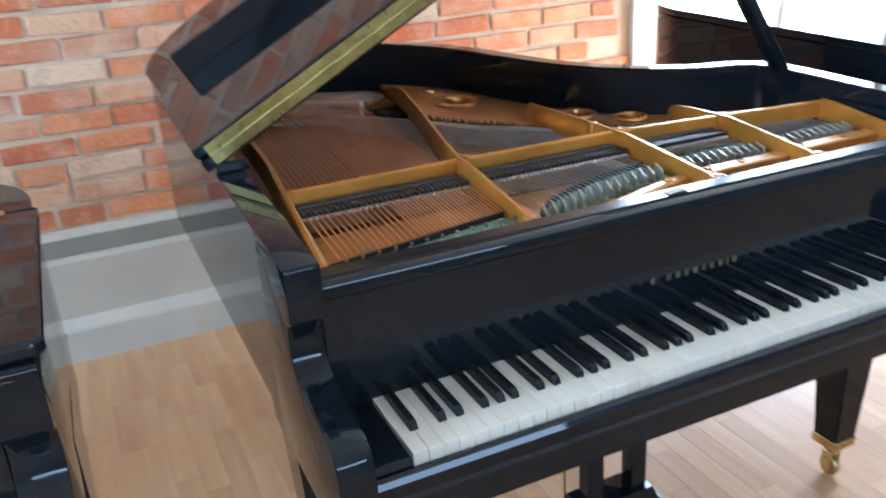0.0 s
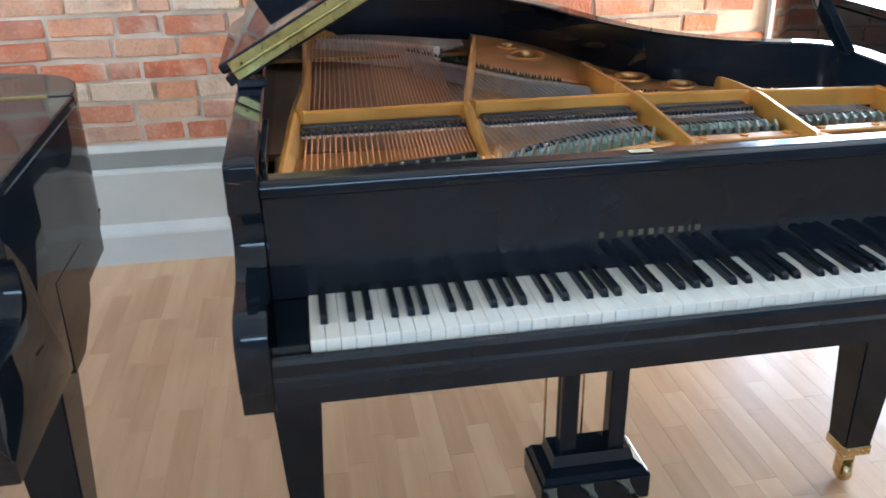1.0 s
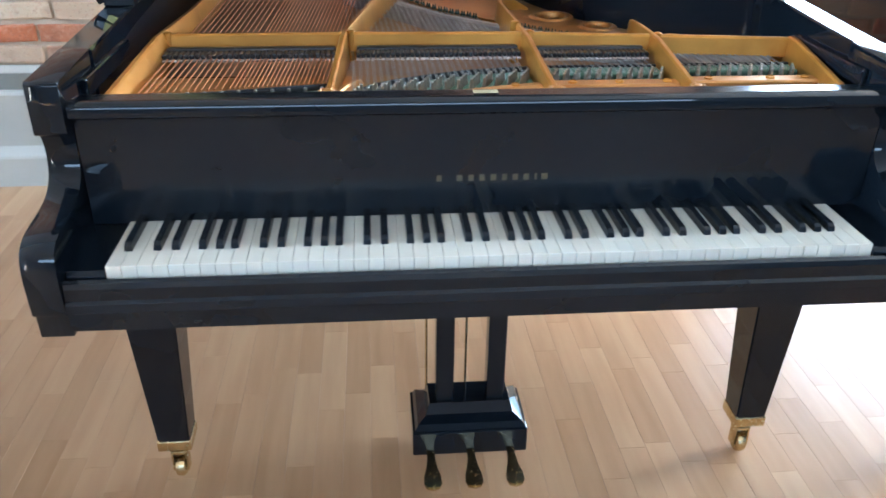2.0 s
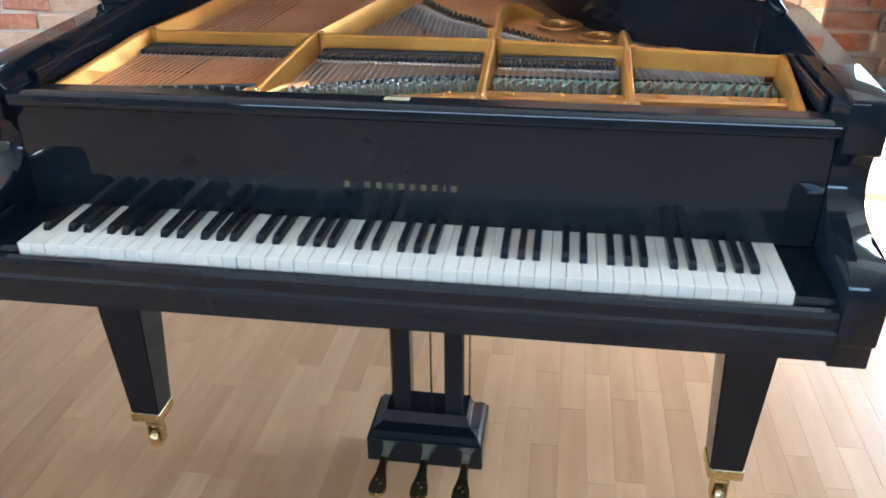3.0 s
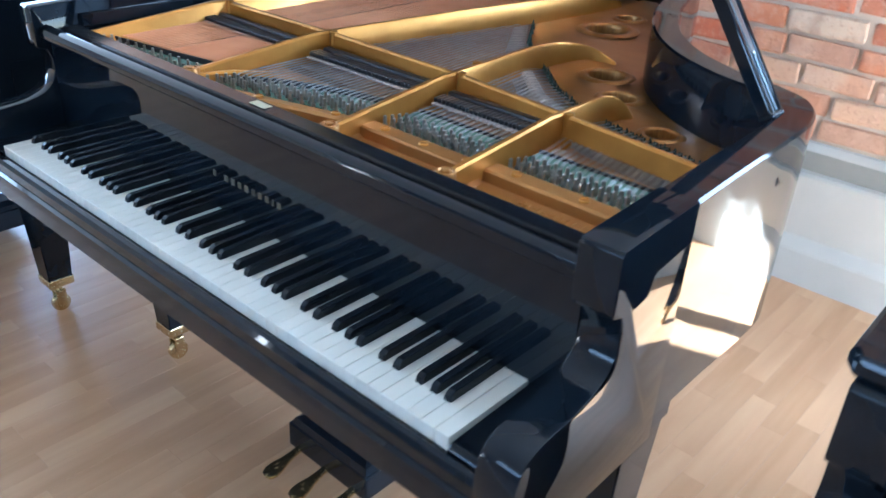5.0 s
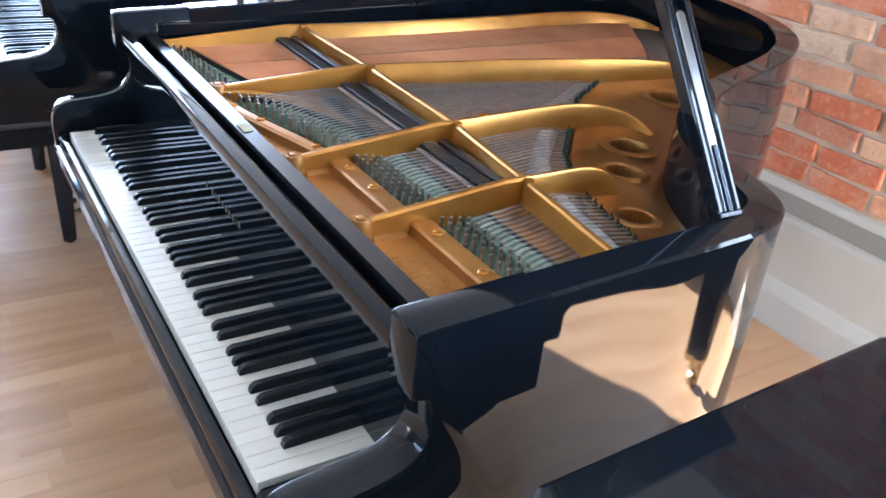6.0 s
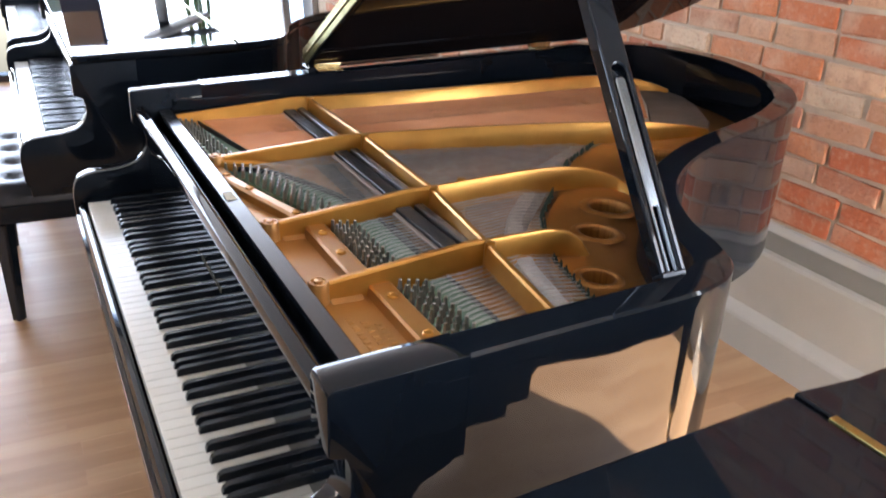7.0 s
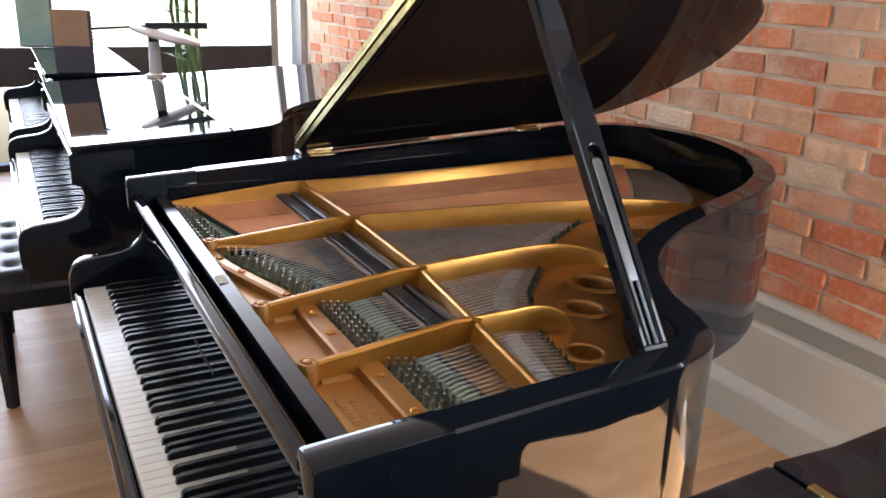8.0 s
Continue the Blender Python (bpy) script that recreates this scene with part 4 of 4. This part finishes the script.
def build_strings(root):
    # copper-wound bass strings, each its own
    for i in range(35):
        # single strings first, then closer pairs
        s = 0.036 * i if i < 13 else 0.45 + 0.025 * (i - 12)
        a = (-0.600 + 0.318 * s, 0.283 + 0.050 * s, 0.912)
        b = (-0.545 + 0.335 * s, 1.598 - 0.243 * s, 0.938)
        bm = bmesh.new()
        add_rod(bm, a, b, 0.0016 - 0.0003 * s, 6)
        smooth(part("bass_string", bm, COPPER, root, "copper-wound bass string"), 80)
    # plain steel wires
    bm = bmesh.new()
    pins = []
    hitches = []
    for x0, x1, count, y0, y1 in ((-0.236, 0.096, 56, 0.252, 0.352), (0.138, 0.358, 44, 0.351, 0.352), (0.398, 0.624, 44, 0.364, 0.367)):
        for i in range(count):
            s = i / (count - 1)
            x = x0 + (x1 - x0) * s
            pins.append((x, y0 + (y1 - y0) * (s ** 0.75) + 0.0120 * (i % 4)))
        courses = round((x1 - x0) / 0.0128)
        for i in range(courses * 3):
            # three wires to a note, close together
            s = (i // 3 + 0.5) / courses
            wx = x0 + (x1 - x0) * s + 0.0024 * (i % 3 - 1)
            back = y0 + (y1 - y0) * (s ** 0.75) + 0.046
            xe = wx - 0.035 * (1 - wx)
            yb = bridge_y(xe)
            line = [(wx, back - 0.008, 0.898), (wx, back + 0.004, 0.908), (wx - 0.002, back + 0.020, 0.911), (wx - 0.004, max(0.470, back + 0.03), 0.912),
                    (xe, yb, 0.918), (xe - 0.002, yb + 0.072, 0.906)]
            for a, b in zip(line, line[1:]):
                add_rod(bm, a, b, 0.00045, 4)
            hitches.append((xe - 0.002, yb + 0.072, i))
    wires = part("string_wire_set", bm, STEEL, root, "bright steel strings")
    wires["kind"] = "stuff"
    for i in range(36):
        s = i / 35
        pins.append((-0.616 + 0.330 * s, 0.233 + (0.011 + 0.014 * s) * (i % 3)))
    pin = None
    for x, y in pins:
        if pin is None:
            bm = bmesh.new()
            add_lathe(bm, [(0.0034, 0.0), (0.0034, 0.003), (0.0044, 0.005), (0.0044, 0.013), (0.0034, 0.0135), (0.0031, 0.026), (0.0024, 0.0272)], 8)
            pin = part("tuning_pin", bm, PIN, root, "nickel tuning pin")
            pin.location = (x, y, WEB_Z)
        else:
            again(pin, pose(x, y, WEB_Z))
    # hitch pins with dark felt punchings, and pins along the bridge
    punching = None
    for x, y, i in hitches:
        if i % 3 == 1:
            continue
        if punching is None:
            bm = bmesh.new()
            add_lathe(bm, [(0.0034, 0.0), (0.0034, 0.005), (0.0018, 0.0055), (0.0016, 0.011), (0.0010, 0.0115)], 7)
            punching = part("hitch_pin", bm, FELT_DARK, root, "hitch pin on dark green felt")
            punching.location = (x, y, hitch_z(y))
        else:
            again(punching, pose(x, y + 0.006 * (i % 4 == 0), hitch_z(y)))
    # bridges
    line = [(-0.26 + 0.02 * k, bridge_y(-0.26 + 0.02 * k) + 0.012) for k in range(46)]
    bm = bmesh.new()
    add_fin(bm, [(x, y, 0.912) for x, y in line], 0.82, 0.014)
    part("long_bridge", bm, GRAPHITE, root, "curved grey graphited bridge")
    bm = bmesh.new()
    add_fin(bm, curve3([(-0.572, 1.592, 0.933), (-0.45, 1.515, 0.933), (-0.34, 1.442, 0.933), (-0.190, 1.322, 0.933)]), 0.82, 0.018)
    part("bass_bridge", bm, MAPLE, root, "maple bass bridge")
    # felts
    for a, b, sh in ((0.130, 0.364, 0.0), (0.390, 0.640, 0.012)):
        part("string_felt", box_bm(a, b, 0.392 + sh, 0.441 + sh * 0.5, WEB_Z - 0.002, 0.9065, 0.004), FELT_GREEN, root, "green felt under the strings")
        part("pin_felt", box_bm(a, b, 0.3455 + sh, 0.3915 + sh, WEB_Z - 0.002, WEB_Z + 0.004, 0.002), FELT_GREEN, root, "green felt round the tuning pins")
        part("bearing_bar", box_bm(a, b, 0.4418 + sh * 0.5, 0.4458 + sh * 0.5, WEB_Z - 0.004, 0.9100, 0.001), SATIN, root, "thin black bearing bar")
    wedge = [(-0.246, 0.252), (-0.10, 0.296), (0.0, 0.330), (0.104, 0.350), (0.104, 0.436), (-0.004, 0.418), (-0.094, 0.386), (-0.178, 0.344), (-0.228, 0.296)]
    part("string_felt", prism_bm(wedge, "z", WEB_Z - 0.002, WEB_Z + 0.007), FELT_GREEN, root, "green felt round the tuning pins")
    bass = [(-0.630, 0.226), (-0.290, 0.226), (-0.275, 0.338), (-0.44, 0.304), (-0.630, 0.272)]
    part("string_felt", prism_bm(bass, "z", WEB_Z - 0.002, WEB_Z + 0.006), FELT_GREEN, root, "green felt before the bass strings")
    bm = bmesh.new()
    add_fin(bm, curve3([(-0.232, 0.276, 0.910), (-0.222, 0.302, 0.910), (-0.178, 0.347, 0.910), (-0.094, 0.389, 0.910), (-0.004, 0.421, 0.910), (0.104, 0.440, 0.910)]), WEB_Z - 0.001, 0.0025)
    part("bearing_bar", bm, SATIN, root, "thin black curved bearing bar")
    bm = bmesh.new()
    add_fin(bm, [(-0.628, 0.276, 0.909), (-0.44, 0.308, 0.909), (-0.277, 0.342, 0.909)], WEB_Z - 0.001, 0.0025)
    part("bearing_bar", bm, SATIN, root, "thin black curved bearing bar")


def build_dampers(root):
    for x0, x1, count in ((-0.598, -0.272, 32), (-0.224, 0.096, 34), (0.138, 0.354, 24)):
        y = 0.508 if x0 < 0.1 else 0.494
        part("damper_rail", box_bm(x0 - 0.004, x1 + 0.004, y + 0.016, y + 0.036, 0.916, 0.929, 0.005), SATIN, root, "black damper guide rail")
        part("rail_edge", box_bm(x0 - 0.003, x1 + 0.003, y + 0.0112, y + 0.0155, 0.915, 0.920), SATIN, root)
        first = None
        for i in range(count):
            x = x0 + (x1 - x0) * i / (count - 1)
            if first is None:
                w = (x1 - x0) / (count - 1) * 0.43
                first = part("damper", box_bm(-w, w, -0.020, 0.011, 0.9165, 0.926, 0.0022, segments=1), SATIN, root, "black damper head")
                felt = part("damper_felt", box_bm(-w * 0.85, w * 0.85, -0.026, 0.009, 0.9125, 0.9163, 0.001, segments=1), FELT_WHITE, root, "pale damper felt")
                first.location = felt.location = (x, y, 0)
            else:
                again(first, pose(x, y, 0))
                again(felt, pose(x, y, 0))


def build_main_piano():
    root = tagged(empty("grand_piano"), "glossy black grand piano with raised lid and gold iron plate", "piano")
    build_case(root)
    board = [(p.x, p.y) for p in offset_line(RIM, 0.050) if p.y > 0.48]
    part("soundboard", prism_bm(board, "z", 0.852, 0.868), SOUNDBOARD, root, "varnished spruce soundboard")
    part("pin_block", box_bm(-0.655, 0.655, 0.236, 0.46, 0.80, 0.846), MAPLE, root)
    build_plate(root)
    build_strings(root)
    build_dampers(root)
    for s in (-1, 1):
        a, b = sorted((s * 0.661, s * 0.6715))
        part("side_rail", box_bm(a, b, 0.226, 0.50, 0.925, 0.955, 0.003), LACQUER, root, "black rail for the music desk")
    build_lid_open(root)
    return root


def build_closed_pianos():
    root = tagged(empty("grand_piano"), "glossy black grand piano with closed lid and open keyboard", "piano", "closed grand pianos")
    build_case(root, 0.755)
    build_lid_closed(root)
    root.matrix_basis = pose(-1.750, -0.105, 0)
    other = tagged(empty("grand_piano"), "glossy black grand piano with closed lid reflecting the brick wall", "piano", "closed grand pianos")
    build_case(other, 0.755, (-0.315, 1.60))
    build_lid_closed(other)
    other.matrix_basis = pose(1.705, -0.056, 0.0)


def build_upright():
    """A low upright piano by the tall window."""
    root = tagged(empty("upright_piano"), "glossy black upright piano with music books on its top", "piano")
    part("body", box_bm(-0.735, 0.735, 0.180, 0.540, 0.04, 1.000, 0.004), LACQUER, root)
    part("top_lid", box_bm(-0.748, 0.748, 0.150, 0.552, 1.001, 1.024, 0.004), LACQUER, root)
    for a, b in ((XL, -CHEEK_IN), (CHEEK_IN, XR)):
        arm = [(y, z) for y, z in CHEEK if z < 0.9]
        arm = [(0.179, 0.885), *arm[:-1], (0.179, 0.625)]
        smooth_profile(part("cheek", prism_bm(arm, "x", a, b, 0.003), LACQUER, root, "black arm with an ogee front"))
        part("leg", box_bm((a + b) / 2 - 0.03, (a + b) / 2 + 0.03, 0.01, 0.07, 0.03, 0.624, 0.004), LACQUER, root)
        part("toe_block", box_bm(a, b, -0.02, 0.179, 0.0, 0.0395, 0.004), LACQUER, root)
    part("keybed", box_bm(-CHEEK_IN, CHEEK_IN, -0.012, 0.179, 0.628, 0.676), LACQUER, root)
    part("fallboard", box_bm(-CHEEK_IN + 0.0015, CHEEK_IN - 0.0015, 0.1585, 0.178, 0.728, 0.93, 0.004), LACQUER, root)
    build_keys(root)
    root.matrix_basis = pose(-3.36, -0.10, 0)


# ---------------------------------------------------------------- loose things
def build_board_on_lid():
    """A long black board lying on the raised lid behind the folded flap."""
    ob = part("music_desk", box_bm(0.07, 1.25, 1.050, 1.085, 0.0225, 0.105, 0.004), UNDERSIDE)
    ob.matrix_basis = LID_POSE
    tagged(ob, "long black board lying on the raised piano lid", "music desk")


def build_bench():
    root = tagged(empty("piano_bench", (-1.845, -0.075, 0)), "black piano bench with buttoned leather seat", "bench")
    w, d, nx, ny = 0.37, 0.175, 40, 20
    bm = bmesh.new()
    grid = []
    for j in range(ny + 1):
        row = []
        for i in range(nx + 1):
            x, y = -w + 2 * w * i / nx, -d + 2 * d * j / ny
            e = min(1 - abs(x) / w, 1 - abs(y) / d * 0.999)
            z = 0.500 - 0.028 * max(0, 1 - e * 9) ** 2
            for bx in (-0.25, -0.083, 0.083, 0.25):
                for by in (-0.085, 0.085):
                    q = math.hypot(x - bx, y - by)
                    z -= 0.022 * math.exp(-(q / 0.028) ** 2)
            row.append(bm.verts.new((x, y, z)))
        grid.append(row)
    for j in range(ny):
        for i in range(nx):
            bm.faces.new((grid[j][i], grid[j][i + 1], grid[j + 1][i + 1], grid[j + 1][i]))
    ring = grid[0] + [r[-1] for r in grid[1:]] + grid[-1][-2::-1] + [r[0] for r in grid[-2:0:-1]]
    low = [bm.verts.new((v.co.x, v.co.y, 0.435)) for v in ring]
    for i in range(len(ring)):
        j = (i + 1) % len(ring)
        bm.faces.new((ring[i], low[i], low[j], ring[j]))
    bm.faces.new(low)
    seat = smooth(part("seat", bm, LEATHER, root, "buttoned black leather seat"), 50)
    bm = bmesh.new()
    add_lathe(bm, [(0.011, -0.004), (0.010, 0.002), (0.005, 0.005)], 12)
    button = part("button", bm, LEATHER, seat)
    button.location = (-0.25, -0.085, 0.480)
    for bx in (-0.25, -0.083, 0.083, 0.25):
        for by in (-0.085, 0.085):
            if (bx, by) != (-0.25, -0.085):
                again(button, pose(bx, by, 0.480))
    part("apron", box_bm(-w + 0.005, w - 0.005, -d + 0.005, d - 0.005, 0.365, 0.434, 0.004), LACQUER, root)
    for sx in (-1, 1):
        for sy in (-1, 1):
            x, y = sx * (w - 0.03), sy * (d - 0.03)
            bm = bmesh.new()
            add_rod(bm, (x, y, 0.364), (x, y, 0.0), 0.033, 4, 0.022)
            part("leg", bm, LACQUER, root)


def build_small_marks():
    """A paper label on the lock rail and a cable grommet on the skirting."""
    ob = part("paper_label", box_bm(-0.030, 0.012, 0.196, 0.214, 0.9322, 0.9326), LABEL)
    tagged(ob, "small pale yellow paper label on the piano's lock rail", "label")
    bm = bmesh.new()
    add_lathe(bm, [(0.016, 0.0), (0.016, 0.004), (0.010, 0.007), (0.006, 0.004)], 16, m=Matrix.Translation((1.204, BRICK_Y - 0.052, 0.322)) @ Matrix.Rotation(radians(90), 4, "X"))
    tagged(part("cable_grommet", bm, FRAME_DARK), "small round dark cable grommet in the skirting", "grommet")


def build_lamp():
    """A small lamp with a round tilted head, standing on the closed lid."""
    root = tagged(empty("desk_lamp", (-2.41, 0.49, rim_top(0.57) + 0.0245)), "white desk lamp with a tilted round head on the closed lid", "lamp")
    bm = bmesh.new()
    add_lathe(bm, [(0.045, 0.0), (0.045, 0.010), (0.032, 0.014)], 24)
    part("foot", bm, WHITE_METAL, root)
    bm = bmesh.new()
    add_rod(bm, (0, 0, 0.0135), (0, 0, 0.150), 0.027, 16, 0.024)
    smooth(part("stem", bm, WHITE_METAL, root), 60)
    bm = bmesh.new()
    add_lathe(bm, [(0.06, -0.012), (0.150, -0.006), (0.156, 0.004), (0.150, 0.011), (0.05, 0.016)], 32, m=pose(0, 0.05, 0.178, -14, 6, 0))
    smooth(part("head", bm, WHITE_METAL, root, "pale round lamp head"), 50)
    part("arm", box_bm(-0.012, 0.012, -0.03, 0.235, 0.205, 0.232, 0.004), FRAME_DARK, root, "dark cross arm")
    part("arm_joint", box_bm(-0.010, 0.010, -0.022, 0.022, 0.140, 0.204, 0.003), FRAME_DARK, root)
    bm = bmesh.new()
    add_rod(bm, (0, -0.26, 0.205), (0, -0.031, 0.216), 0.005, 8)
    part("rod", bm, FRAME_DARK, root)


def build_plant():
    root = tagged(empty("potted_plant", (-4.4, 1.03, 0)), "green bamboo-like stalks in a dark pot by the window", "plant")
    bm = bmesh.new()
    add_lathe(bm, [(0.11, 0.0), (0.14, 0.28), (0.15, 0.30), (0.135, 0.30), (0.12, 0.27)], 20)
    part("pot", bm, SATIN, root)
    rng = random.Random(4)
    for k in range(5):
        bm = bmesh.new()
        p = Vector((rng.uniform(-0.07, 0.07), rng.uniform(-0.07, 0.07), 0.26))
        for s in range(9):
            q = p + Vector((rng.uniform(-0.02, 0.02), rng.uniform(-0.02, 0.02), 0.16))
            add_rod(bm, p, q, 0.014, 8, 0.013)
            add_rod(bm, q - Vector((0, 0, 0.004)), q + Vector((0, 0, 0.004)), 0.017, 8)
            p = q
        for s in range(9):
            a, z = rng.uniform(0, 6.28), rng.uniform(0.5, 1.7)
            c = Vector((p.x, p.y, z))
            t = Vector((math.cos(a), math.sin(a), rng.uniform(-0.6, 0.4))).normalized()
            n = t.cross(Vector((0, 0, 1))).normalized() * 0.012
            ln = rng.uniform(0.14, 0.24)
            vs = [bm.verts.new(v) for v in (c, c + t * ln * 0.45 + n, c + t * ln, c + t * ln * 0.45 - n)]
            bm.faces.new(vs)
        part("stalk", bm, LEAF, root)


def build_books():
    for x, y, w, h, turn, mat, label in ((-2.66, 0.185, 0.17, 0.27, 66, PAPER_TAN, "spiral-bound tan music book standing on the upright piano"),
                                         (-3.95, 0.09, 0.20, 0.30, 66, PAPER_BLUE, "blue-green music book standing beyond the tan one")):
        root = tagged(empty("music_book", (x, y, 1.0245)), label, "book")
        root.rotation_euler = (0, 0, radians(turn))
        part("cover", box_bm(-w / 2, w / 2, -0.006, 0.006, 0.0, h, 0.0015), BOOK_DARK, root, "dark violet cover")
        part("cover_panel", box_bm(-w / 2 + 0.003, w / 2 - 0.012, -0.0066, 0.0066, h * (0.42 if mat is PAPER_TAN else 0.03), h - 0.004, 0.0002), mat, root, "pale printed panel")
        bm = bmesh.new()
        for k in range(16):
            add_lathe(bm, [(0.009, -0.0016), (0.0105, 0.0), (0.009, 0.0016)], 10, at=(w / 2 + 0.004, 0, 0.015 + k * (h - 0.03) / 15))
        part("spiral_binding", bm, FRAME_DARK, root, "dark spiral binding")


# ---------------------------------------------------------------- build everything
build_room()
build_windows()
build_main_piano()
build_closed_pianos()
build_upright()
build_board_on_lid()
build_bench()
build_lamp()
build_small_marks()
build_plant()
build_books()
build_bricks()
build_staves()
